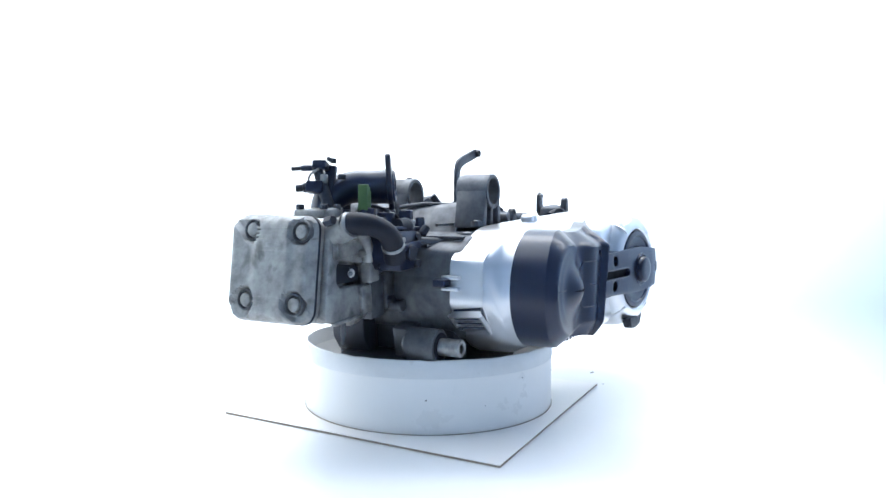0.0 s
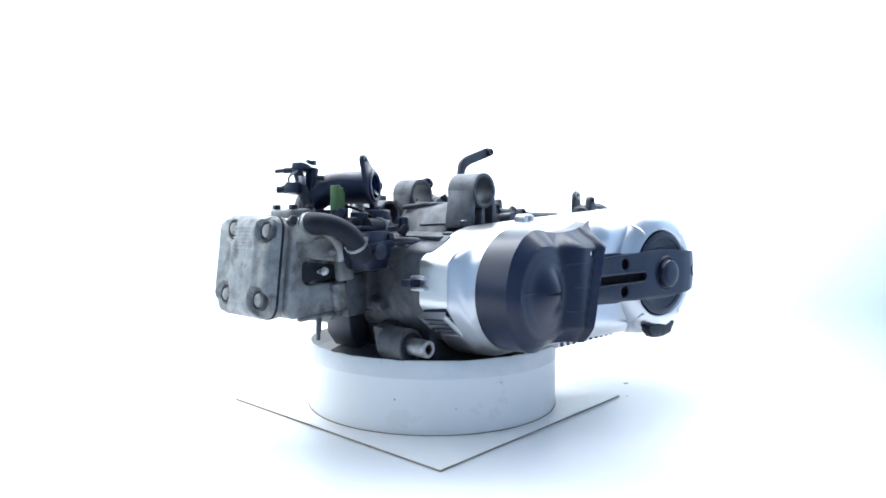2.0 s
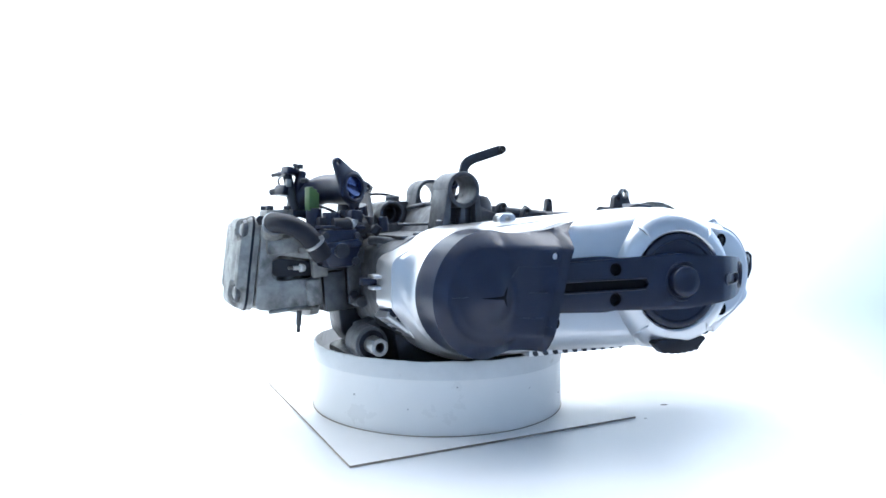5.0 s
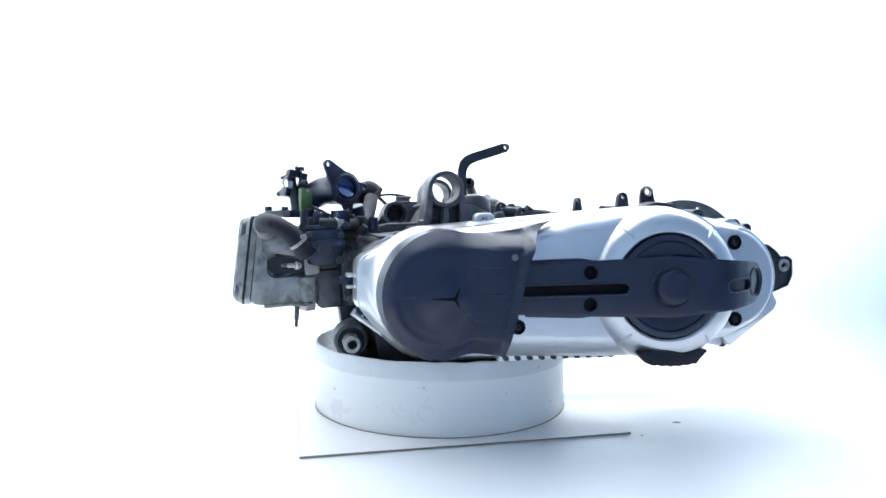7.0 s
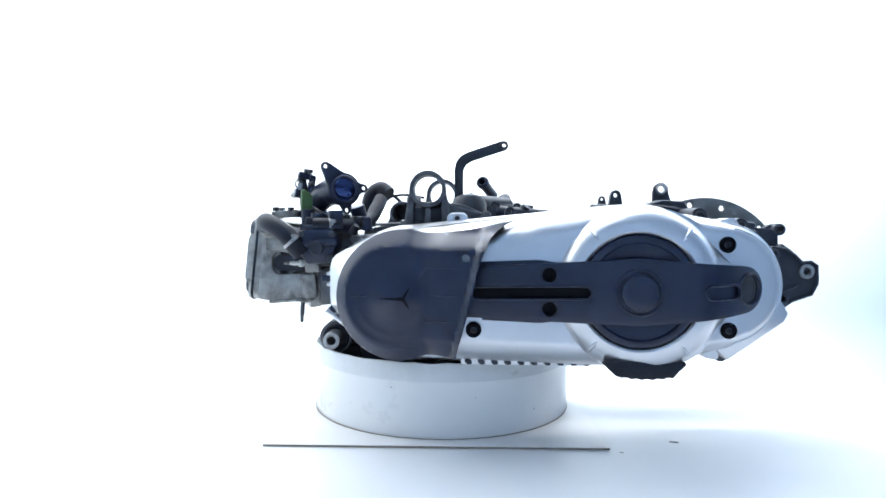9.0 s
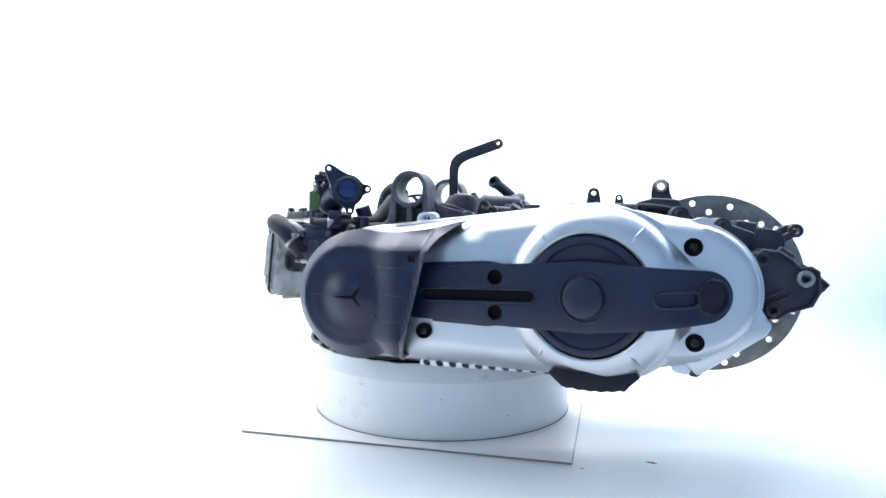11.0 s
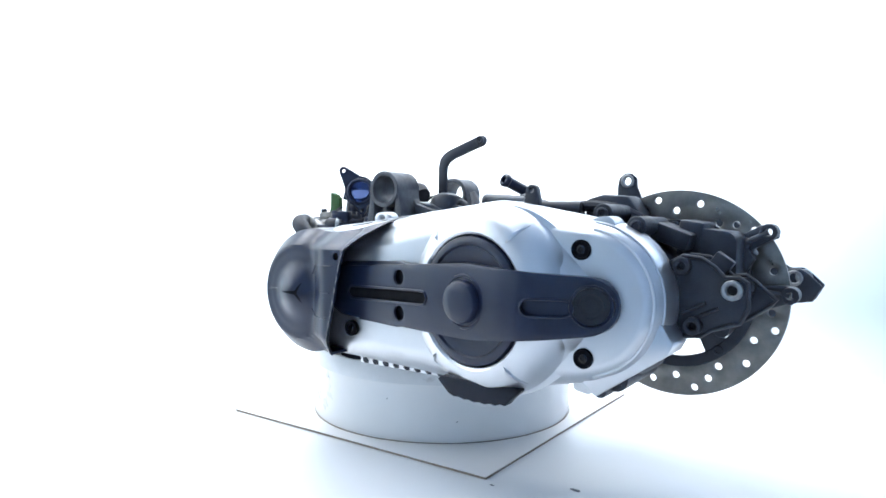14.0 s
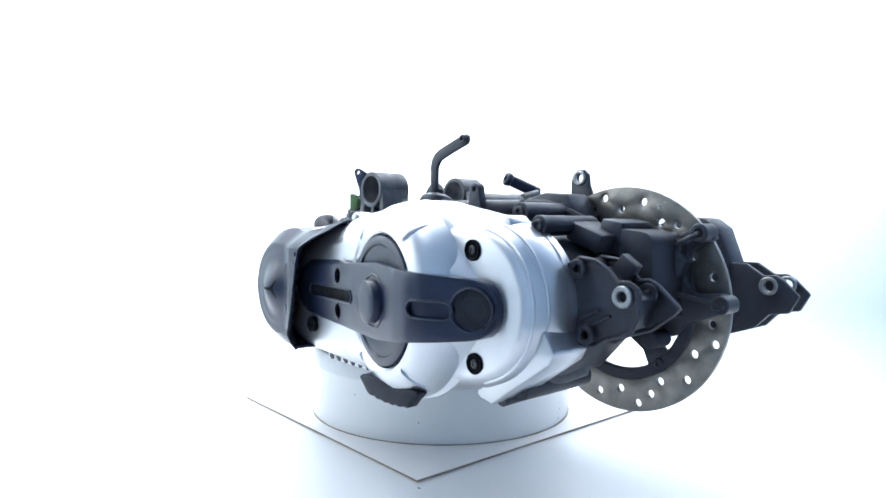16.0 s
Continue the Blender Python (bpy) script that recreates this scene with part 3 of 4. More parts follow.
def make_case(engine):
    bm = bmesh.new()
    slab(bm, [(-112, 150), (-122, 190), (-120, 262), (-84, 284), (60, 300), (140, 306), (200, 300), (200, 130), (120, 116), (0, 112), (-70, 120)], (), (0, -122, 0), 225)
    case = part("crankcase", bm, CASE, engine, "grimy cast crankcase", bevel=6)
    # barrel-shaped chest under the seam
    bm = bmesh.new()
    lathe(bm, (-62, -118, 214), (0, 1, 0), [(0, 0), (54, 0), (60, 6), (60, 204), (54, 212), (0, 212)], 48)
    part("crank_chest", bm, CASE, case)
    # sloping upper casting between the two mounts
    bm = bmesh.new()
    slab(bm, [(-46, 280), (-26, 300), (-10, 326), (4, 335), (14, 337), (60, 332), (100, 314), (100, 280)], (), (0, -70, 0), 116)
    part("upper_case", bm, CASE, case, "dusty upper crankcase casting", bevel=4)
    bm = bmesh.new()
    slab(bm, [(-96, 284), (-94, 279), (110, 286), (110, 292)], (), (0, -112, 0), 200)
    part("seam_flange", bm, CASE, case, bevel=1)
    for x, z in ((-29, 302), (-65, 284)):
        bm = bmesh.new()
        slab(bm, hull([(x, -105, 9), (x + 16, -92, 12)], 28), [circle(x, -105, 3.4, 14)], (0, 0, z + 4), 7, (0, 0, 1), (0, 1, 0))
        ear = part("ear", bm, CASE, case, "casting ear with a bolt hole")
        bm = bmesh.new()
        pipe(bm, (x, -105, z + 3), (x, -105, z + 6), 6.4, 3.4, 18)
        part("washer", bm, STEEL, ear, "bright steel washer")
    # ribs over the upper casting
    for p0, p1, r in (((-14, 44, 329), (-2, 0, 335), 3.5), ((-2, 0, 334), (20, -62, 334), 3.5), ((-80, -60, 300), (60, -62, 304), 2.5), ((-112, -60, 268), (-70, -100, 262), 4)):
        bm = bmesh.new()
        sweep(bm, [p0, p1], r, 10)
        part("rib", bm, CASE, case)
    # horizontal bosses on the chest
    for p0, p1, r in (((-118, -40, 276), (-60, -112, 272), 7), ((-124, -20, 250), (-124, 90, 250), 10), ((-126, -30, 180), (-126, 80, 178), 9)):
        bm = bmesh.new()
        rod(bm, p0, p1, r)
        part("boss", bm, CASE, case)

    bm = bmesh.new()
    slab(bm, [(150, 300), (300, 312), (372, 306), (430, 286), (466, 258), (470, 196), (430, 152), (300, 128), (150, 128)], (), (0, -206, 0), 96)
    gear = part("gearbox", bm, DARKCAST, engine, "black coated gearbox casting", bevel=7)
    bm = bmesh.new()
    slab(bm, [(340, 292), (400, 296), (452, 270), (456, 214), (430, 192), (350, 180)], (), (0, -112, 0), 40)
    part("axle_housing", bm, DARKCAST, gear, bevel=6)
    for c, r, y0, y1 in (((426, 303), 10, -214, -130), ((380, 316), 11, -190, -120), ((410, 143), 13, -222, -120), ((442, 186), 11, -214, -130)):
        bm = bmesh.new()
        rod(bm, (c[0], y0, c[1]), (c[0], y1, c[1]), r)
        boss = part("boss", bm, DARKCAST, gear)
        bm = bmesh.new()
        pipe(bm, (c[0], y0 + 2, c[1]), (c[0], y0 - 2.5, c[1]), r * 0.62, r * 0.3, 18)
        part("bushing", bm, DARKCAST, boss)
    bm = bmesh.new()
    box(bm, (448, -150, 292), (42, 46, 20), pose(0, 0, 0, 0, 20, 0))
    part("step_block", bm, DARKCAST, gear, bevel=4)
    bm = bmesh.new()
    box(bm, (462, -122, 292), (26, 56, 34), pose(0, 0, 0, 0, 8, 0))
    part("caliper_block", bm, DARKCAST, gear, bevel=4)
    bm = bmesh.new()
    rod(bm, (396, -212, 146), (424, -136, 160), 19, 15, 24, 3)
    part("lower_tube", bm, CASE, gear, "dusty grey lower casing")
    bm = bmesh.new()
    rod(bm, (396, -232, 132), (402, -196, 136), 9)
    part("drain_plug", bm, DARKCAST, gear)
    bm = bmesh.new()
    slab(bm, [(330, 334), (352, 340), (384, 338), (398, 318), (404, 300), (330, 300)], (), (0, -120, 0), 40)
    part("top_block", bm, DARKCAST, gear, bevel=4)
    bm = bmesh.new()
    sweep(bm, bend([(300, -110, 318), (330, -118, 326), (372, -126, 322), (408, -118, 306)]), 7, 10)
    part("cable_sleeve", bm, RUBBER, gear)

    bm = bmesh.new()
    slab(bm, [(-108, 160), (140, 150), (150, 90), (120, 30), (-40, 30), (-92, 74)], (), (0, -104, 0), 215)
    sump = part("sump", bm, DARKCAST, engine, "black sump", bevel=8)
    for x, z, y in ((-70, 136, -110), (-96, 110, 40), (-30, 118, -114), (40, 112, -112)):
        bm = bmesh.new()
        rod(bm, (x, y, z), (x, y + 30, z), 11)
        part("boss", bm, DARKCAST, sump)
    bm = bmesh.new()
    slab(bm, [(-146, 168), (-108, 170), (-100, 106), (-124, 104), (-140, 126)], (), (0, 30, 0), 60)
    part("foot", bm, DARKCAST, sump, bevel=4)

    # A made-up block, added to darken the drum's inside beside the sump.
    bm = bmesh.new()
    slab(bm, [(-148, 100), (-100, 112), (-100, 40), (-140, 40)], (), (0, -60, 0), 138)
    part("dark_filler", bm, DARKCAST, sump, bevel=6)

    # rubber-bushed lug with its steel tube
    bm = bmesh.new()
    pipe(bm, (-136, -50, 127), (-136, -98, 127), 25, 12.5, 36)
    lug = part("pivot_lug", bm, CASE, engine, "cast pivot lug with rubber bush")
    bm = bmesh.new()
    slab(bm, [(-140, 148), (-100, 160), (-80, 110), (-130, 104)], (), (0, -52, 0), 34)
    part("pivot_arm", bm, CASE, lug, bevel=4)
    bm = bmesh.new()
    pipe(bm, (-136, -60, 127), (-136, -100, 127), 20, 12, 30)
    part("bush", bm, RUBBER, lug, "black rubber bush")
    bm = bmesh.new()
    pipe(bm, (-136, -40, 127), (-137, -133, 127.5), 12.6, 6.6, 30, depth=60)
    part("sleeve", bm, STEEL, lug, "worn bright steel sleeve")


HEAD_O, HEAD_N, HEAD_W = Vector((-288, 70, 242)), Vector((-0.9945, 0, 0.105)), Vector((0.105, 0, 0.9945))


def on_head(y, w, h):
    """A point of the head: across, up and out along the cylinder."""
    return HEAD_O + Vector((0, y, 0)) + HEAD_W * w + HEAD_N * h


def head_ring(y0, y1, w0, w1, r, h, n=72):
    return [on_head(p[0], p[1], h) for p in hull([(y0 + r, w0 + r, r), (y1 - r, w0 + r, r), (y1 - r, w1 - r, r), (y0 + r, w1 - r, r)], n)]


COVER_BOLTS = ((-52, 48), (-47, -46), (31, 50), (36, -44))


def cover_height(y, w):
    """The valve cover's rise over its rim: rounded shoulders, with a scallop from each bolt out to the corner."""
    qx, qz = abs(y) - 51, abs(w + 1) - 51
    d = 20 - (math.hypot(max(qx, 0), max(qz, 0)) + min(max(qx, qz), 0))
    t = min(max(d / 17, 0), 1)
    h = 18 * math.sqrt(1 - (1 - t) ** 2) - 3 * smooth01((abs(y + 8) - 26) / 12) * smooth01(d / 20)
    for by, bw in COVER_BOLTS:
        out = Vector((1 if by > 0 else -1, 1 if bw > 0 else -1)).normalized()
        rel = Vector((y - by, w - bw))
        along = max(rel.dot(out), 0.0)
        gap = (rel - out * along).length
        h += (min(h, 5.5) - h) * smooth01((19 - gap) / 5)
    return h


def make_head(engine):
    bm = bmesh.new()
    loft(bm, [head_ring(-64, 58, -72, 62, 10, -112), head_ring(-64, 58, -76, 63, 10, -98), head_ring(-66, 60, -72, 64, 14, -40), head_ring(-66, 60, -68, 65, 16, -10), head_ring(-70, 63, -71, 69, 18, -8), head_ring(-70, 63, -71, 69, 18, 0)])
    head = part("cylinder_head", bm, CAST, engine, "stained bare aluminium cylinder head")
    # near wall of the head with the plug well
    n = (0, -1, 0)
    bm = bmesh.new()
    wall = hull([(-276, 180, 8), (-262, 284, 12), (-204, 284, 8), (-196, 176, 8)], 60)
    well = hull([(-246, 240, 13), (-246, 228, 13), (-202, 241, 6), (-202, 223, 6)], 40)
    slab(bm, wall, [well], (0, -8, 0), 16, n)
    side = part("plug_wall", bm, CAST, head, "stained wall round the spark plug well", bevel=2.5)
    bm = bmesh.new()
    slab(bm, hull([(-246, 234, 14), (-202, 232, 11)], 30), (), (0, 2.5, 0), 4, n)
    part("plug_well", bm, DARKCAST, side, "dark well floor")
    bm = bmesh.new()
    lathe(bm, (-210, 6, 233), (-0.8, -0.6, 0.04), [(0, 0), (6.5, 0), (6.5, 7), (3.6, 8), (3.6, 20), (2.8, 22), (2.8, 24), (0, 24)], 16)
    plug = part("spark_plug", bm, DRUM, side, "spark plug with white ceramic")
    bm = bmesh.new()
    lathe(bm, (-230.5, -9.6, 234.2), (-0.8, -0.6, 0.04), [(0, 0), (3, 0), (3, 6), (2.2, 8), (0, 8)], 6)
    part("plug_tip", bm, STEEL, plug, "steel terminal")
    for c, size in (((-206, -14, 262), (34, 14, 10)), ((-190, -14, 234), (24, 16, 28)), ((-196, -8, 196), (24, 12, 40)), ((-238, -10, 268), (60, 14, 22)), ((-228, -6, 172), (74, 10, 6))):
        bm = bmesh.new()
        box(bm, c, size, pose(0, 0, 0, 0, -5, 0))
        part("casting_step", bm, CAST, head, bevel=3)
    bm = bmesh.new()
    sweep(bm, bend([(-246, -16, 300), (-226, -22, 290), (-206, -20, 272), (-198, -16, 250)]), 8, 12)
    part("casting_ridge", bm, CAST, head)
    bm = bmesh.new()
    rod(bm, (-258, -2, 288), (-262, -34, 300), 17)
    part("outlet", bm, CAST, head, "coolant outlet neck")
    # flat flange and bolts on top
    bm = bmesh.new()
    box(bm, (-244, 34, 316), (40, 54, 12), pose(0, 0, 0, 0, -5, 0))
    part("top_flange", bm, CAST, head, "bare machined flange", bevel=2)
    for x, y in ((-258, 14), (-232, 12), (-258, 54)):
        bolt(head, (x, y, 322), (0, 0, 1), 6, 5, DARKCAST, "flange_bolt", "dark hex bolt", False)
    bolt(head, (-274, -4, 304), (-0.3, -1, 0.2), 7, 12, DARKCAST, "flange_bolt", "dark hex bolt", False)
    # gasket and cover
    bm = bmesh.new()
    loft(bm, [head_ring(-71.6, 71.6, -72.6, 70.6, 20, 0), head_ring(-71.6, 71.6, -72.6, 70.6, 20, 3.6)])
    part("gasket", bm, RUBBER, head, "black cover gasket")
    bm = bmesh.new()
    slab(bm, hull([(-51, -52, 20), (51, -52, 20), (51, 50, 20), (-51, 50, 20)], 110), (), on_head(0, 0, 4), 3, HEAD_N, fill=3.4)
    for v in bm.verts:
        rel = v.co - HEAD_O
        v.co += HEAD_N * cover_height(rel.y, rel.dot(HEAD_W)) * (1 if rel.dot(HEAD_N) > 2.5 else 0)
    cover = part("head_cover", bm, CAST, engine, "dull cast valve cover with four domed bolts")
    for y, w in COVER_BOLTS:
        bm = bmesh.new()
        c = on_head(y, w, 8.8)
        lathe(bm, c, HEAD_N, [(15, 0), (14.5, 6.6), (13, 7.4), (12, 6), (11.6, 0.5), (0, 0.5)], 28)
        # The darker casting material here paints the shade round the bolt.
        seat = part("bolt_seat", bm, CASE, cover, "round bolt recess darkened for its shade")
        bm = bmesh.new()
        lathe(bm, c, HEAD_N, [(0, 0.5), (9.6, 0.5), (9.6, 6), (8.4, 8), (5, 9.2), (0, 9.6)], 24)
        part("domed_bolt", bm, CAST, seat, "worn domed steel bolt")
    for k in range(7):
        bm = bmesh.new()
        w = 22 + 5 * k
        sweep(bm, [on_head(-34, w, 21), on_head(18, w, 21)], 1.5, 8)
        part("rib", bm, CAST, cover)
    for w in (-52, -45, -38):
        bm = bmesh.new()
        sweep(bm, [on_head(-28, w, 21), on_head(18, w, 21)], 1.4, 8)
        part("rib", bm, CAST, cover)
    bm = bmesh.new()
    sweep(bm, [on_head(-62, -28, 14), on_head(-62, 28, 14)], 3, 8)
    part("rib", bm, CAST, cover)
    # stud hanging from the head
    bm = bmesh.new()
    lathe(bm, (-213, 15, 166), (-0.05, 0, -1), [(0, 0), (4, 0), (4, 22), (3, 23), (3, 34), (0, 34)], 14)
    part("stud", bm, CASE, head, "small hanging stud")

    # barrel between head and case
    bm = bmesh.new()
    slab(bm, [(-182, 164), (-182, 286), (-110, 280), (-110, 166)], (), (0, 6, 0), 118)
    barrel = part("cylinder", bm, CASE, engine, "grimy cylinder barrel", bevel=5)
    for c, size in (((-162, 0, 196), (36, 16, 62)), ((-132, -2, 226), (24, 18, 100)), ((-166, -4, 246), (26, 16, 34)), ((-146, -6, 284), (60, 20, 10))):
        bm = bmesh.new()
        box(bm, c, size, pose(0, 0, 0, 0, -4, 0))
        part("casting_step", bm, CASE, barrel, bevel=3)
    bolt(barrel, (-132, -11, 258), (0, -1, 0), 7, 6, DARKCAST, "bolt", "dark hex bolt", False)
    bolt(barrel, (-134, -11, 190), (0, -1, 0), 7, 6, DARKCAST, "bolt", "dark hex bolt", False)


def clamp_ring(parent, at, axis, r, width=7):
    bm = bmesh.new()
    a = Vector(axis).normalized()
    pipe(bm, Vector(at) - a * width / 2, Vector(at) + a * width / 2, r + 1.2, r - 0.5, 32)
    ring = part("hose_clamp", bm, STEEL, parent, "bright steel hose clamp")
    bm = bmesh.new()
    box(bm, Vector(at) + Vector((6, -r * 0.72, r * 0.55)), (8, 6, 6))
    part("clamp_screw", bm, STEEL, ring, bevel=1)


def make_hoses(engine):
    bm = bmesh.new()
    path = bend([(-264, -22, 301), (-259, -40, 302), (-246, -58, 299), (-228, -67, 289), (-212, -66, 273), (-198, -60, 254)])
    sweep(bm, path, lambda f: 14.5 + 0.6 * math.sin(9 * f), 24)
    hose = part("coolant_hose", bm, RUBBER, engine, "bent black rubber coolant hose")
    clamp_ring(hose, path[3], path[4] - path[2], 14.6, 5)
    clamp_ring(hose, path[-9], path[-8] - path[-10], 14.8, 5)
    bm = bmesh.new()
    slab(bm, [(-204, 262), (-196, 292), (-146, 294), (-140, 268), (-152, 238), (-190, 236)], (), (0, -66, 0), 56)
    house = part("thermostat_housing", bm, BLACK, engine, "black thermostat housing", bevel=5)
    for p0, p1, r in (((-172, -60, 262), (-172, -74, 262), 11), ((-150, -60, 246), (-150, -71, 246), 6), ((-196, -60, 284), (-196, -70, 284), 5), ((-148, -60, 284), (-148, -70, 284), 5)):
        bm = bmesh.new()
        rod(bm, p0, p1, r)
        part("boss", bm, DARKCAST, house)
    bm = bmesh.new()
    slab(bm, hull([(-198, 268, 4), (-144, 272, 4), (-150, 276, 3)], 24), (), (0, -70, 0), 8)
    part("lip", bm, BLACK, house, bevel=1)
    bm = bmesh.new()
    box(bm, (-166, -42, 296), (66, 40, 5))
    part("lid", bm, BLACK, house, bevel=1.5)
    bm = bmesh.new()
    rod(bm, (-176, -30, 294), (-176, -30, 318), 13)
    part("neck", bm, BLACK, house)
    bm = bmesh.new()
    box(bm, (-180, -26, 304), (34, 26, 14))
    part("clip_block", bm, DARKCAST, house, bevel=3)
    bm = bmesh.new()
    path = bend([(-180, -50, 298), (-150, -48, 298), (-122, -18, 300), (-102, 22, 306), (-92, 50, 326), (-86, 72, 344)])
    sweep(bm, path, 12, 20)
    by = part("bypass_hose", bm, RUBBER, engine, "thick black bypass hose")
    clamp_ring(by, path[7], path[8] - path[6], 12, 7)
    # tall elbow behind the intake
    bm = bmesh.new()
    path = bend([(-112, 92, 296), (-110, 96, 330), (-104, 98, 352), (-88, 92, 362), (-74, 84, 352)])
    sweep(bm, path, 15, 18)
    part("elbow_hose", bm, RUBBER, engine, "thick black elbow hose")
    # open water pipe on the far side
    bm = bmesh.new()
    pipe(bm, (118, 142, 354), (94, 88, 377.5), 9.5, 6, 24, depth=30)
    lathe(bm, (94, 88, 377.5), Vector((-24, -54, 23.5)), [(9.4, -10), (11.5, -8), (11.5, -2), (9.4, 0)], 24)
    pump = part("water_pipe", bm, BLACK, engine, "black open pipe stub")
    bm = bmesh.new()
    rod(bm, (80, 44, 337), (146, 74, 335), 15, 13, 24, 5)
    part("tank", bm, CASE, pump, "rounded cast housing")
    bm = bmesh.new()
    slab(bm, [(60, 320), (66, 342), (96, 352), (150, 344), (168, 318), (150, 290), (70, 290)], (), (0, 90, 0), 60)
    part("pump_body", bm, CASE, pump, bevel=7)
    # loose wires over the case
    for pts, r in ((((-84, 104, 340), (-66, 104, 351), (-40, 104, 353), (-10, 98, 348)), 2.4), (((-196, -2, 330), (-178, -30, 322), (-150, -40, 306)), 2.4)):
        bm = bmesh.new()
        sweep(bm, bend(pts), r, 8)
        part("cable", bm, RUBBER, engine, "thin black cable")
    # open bore of the breather, with its casting behind
    bm = bmesh.new()
    pipe(bm, (-42, 120, 318), (-46, 42, 318), 22, 16.5, 36, depth=60)
    bore = part("breather_bore", bm, CASE, engine, "open cast bore in the case")
    bm = bmesh.new()
    slab(bm, hull([(-44, 321, 19), (2, 328, 13), (-4, 296, 16), (-62, 292, 16)], 36), [circle(-46, 321, 15, 24)], (0, 70, 0), 46)
    part("bore_block", bm, CASE, bore, bevel=3)
    bm = bmesh.new()
    slab(bm, hull([(0, 327, 9), (24, 318, 12)], 28), [circle(0, 327, 3.4, 12)], (0, 62, 0), 10)
    part("bore_ear", bm, CASE, bore, "casting ear with a hole", bevel=1.5)
    bm = bmesh.new()
    slab(bm, [(-112, 272), (-30, 276), (-20, 300), (-60, 302), (-112, 290)], (), (0, 34, 0), 70)
    part("bore_foot", bm, CASE, bore, bevel=5)
    bm = bmesh.new()
    slab(bm, [(-72, 352), (-67, 356), (-46, 336), (-50, 331)], (), (0, 132, 0), 8)
    part("cable_guide", bm, DARKCAST, bore, bevel=1)
    # round pot beside the bent bracket
    bm = bmesh.new()
    lathe(bm, (68, -40, 326), (0, 0.2, 1), [(0, -16), (28, -16), (28, 8), (24, 17), (14, 22), (0, 24)], 36)
    part("round_pot", bm, DARKCAST, engine, "round black cover")


def make_intake(engine):
    n = Vector((0.47, -0.88, 0.05)).normalized()
    c = Vector((-136, -18, 357))
    bm = bmesh.new()
    lobes = [[Vector(p) for p in hull([(0, 0, r0), lug], 60)] for r0, lug in ((24, (-31, 37, 8)), (17, (34, 3, 7)), (17, (4, -34, 7)))]
    lobes.append([Vector(p) for p in circle(0, 0, 27.5, 60)])
    outline = []
    for i in range(90):
        u = Vector((math.cos(2 * math.pi * i / 90), math.sin(2 * math.pi * i / 90)))
        r = 20.0
        while any(inside(u * r, lobe) for lobe in lobes):
            r += 0.4
        outline.append((u.x * r, u.y * r))
    slab(bm, outline, [circle(0, 0, 18, 32), circle(-31, 37, 3.2, 12), circle(34, 3, 3.2, 12), circle(4, -34, 3.0, 12)], c, 8, n)
    man = new("intake_manifold")
    man.parent = engine
    flange = part("flange", bm, BLACK, man, "black three-lug carburettor flange", bevel=2.6)
    bm = bmesh.new()
    path = bend([c - n * 7, c - n * 30, c - n * 56 + Vector((-8, 4, 0)), (-196, 52, 338), (-204, 56, 312)])
    sweep(bm, path, lambda f: 25.5 - 4.5 * f, 28)
    part("runner", bm, BLACK, man, "curved black intake runner")
    bm = bmesh.new()
    lathe(bm, c - n * 8, n, [(18, 0), (18, 10), (19.5, 11.2), (22, 11.2), (23.5, 10), (24, 7.6)], 40)
    part("bore_lip", bm, BLACK, man, "raised black lip round the bore")
    bm = bmesh.new()
    lathe(bm, c - n * 6, n, [(17.9, 6), (17.5, 1), (0, 0.5)], 32)
    part("bore", bm, BLUEBLACK, man, "glossy bore tinted blue for its reflection")
    bm = bmesh.new()
    tilt = (n + Vector((0.05, 0.1, 0.55))).normalized()
    lathe(bm, c - n * 3.5, tilt, [(0, -1), (15.5, -1), (16, 0), (15.5, 1), (0, 1)], 36)
    part("throttle_plate", bm, BLUEBLACK, man, "glossy throttle plate tinted blue for its reflection")
    # foot with bolts
    bm = bmesh.new()
    slab(bm, hull([(-226, 40, 10), (-182, 72, 10), (-226, 76, 10), (-184, 36, 10)], 36), (), (0, 0, 322), 12, (0, 0, 1), (0, 1, 0))
    part("foot_flange", bm, BLACK, man, bevel=1.5)
    # stay under the flange
    bm = bmesh.new()
    rod(bm, (-120, 6, 330), (-112, 14, 300), 13)
    part("stay", bm, BLACK, man)

    # injector with its plugs
    inj = new("injector")
    inj.parent = engine
    inj.location = (0.009, -0.019, 0.0)
    tagged(inj, "black fuel injector with plug sockets")
    bm = bmesh.new()
    box(bm, (-216, 66, 352), (11, 17, 66), pose(0, 0, 0, 8, 8, 20))
    part("bracket", bm, BLACK, inj, bevel=3)
    bm = bmesh.new()
    rod(bm, (-222, 58, 320), (-232, 74, 384), 9, 7)
    part("body", bm, DARKCAST, inj)
    bm = bmesh.new()
    rod(bm, (-226, 70, 380), (-240, 94, 379), 4.5)
    part("fuel_spigot", bm, BLACK, inj)
    bm = bmesh.new()
    box(bm, (-236, 72, 352), (20, 24, 16), pose(0, 0, 0, 0, 12, 25))
    part("plug_socket", bm, BLACK, inj, bevel=2.5)
    bm = bmesh.new()
    rod(bm, (-230, 66, 354), (-246, 86, 351), 8, 7)
    part("socket_mouth", bm, DARKCAST, inj)
    bm = bmesh.new()
    box(bm, (-226, 70, 383), (24, 20, 12), pose(0, 0, 0, 0, 10, 20))
    part("cap", bm, BLACK, inj, bevel=2.5)
    bolt(inj, (-214, 58, 388), (0.1, 0, 1), 5, 5, DARKCAST, "bolt", "", False)
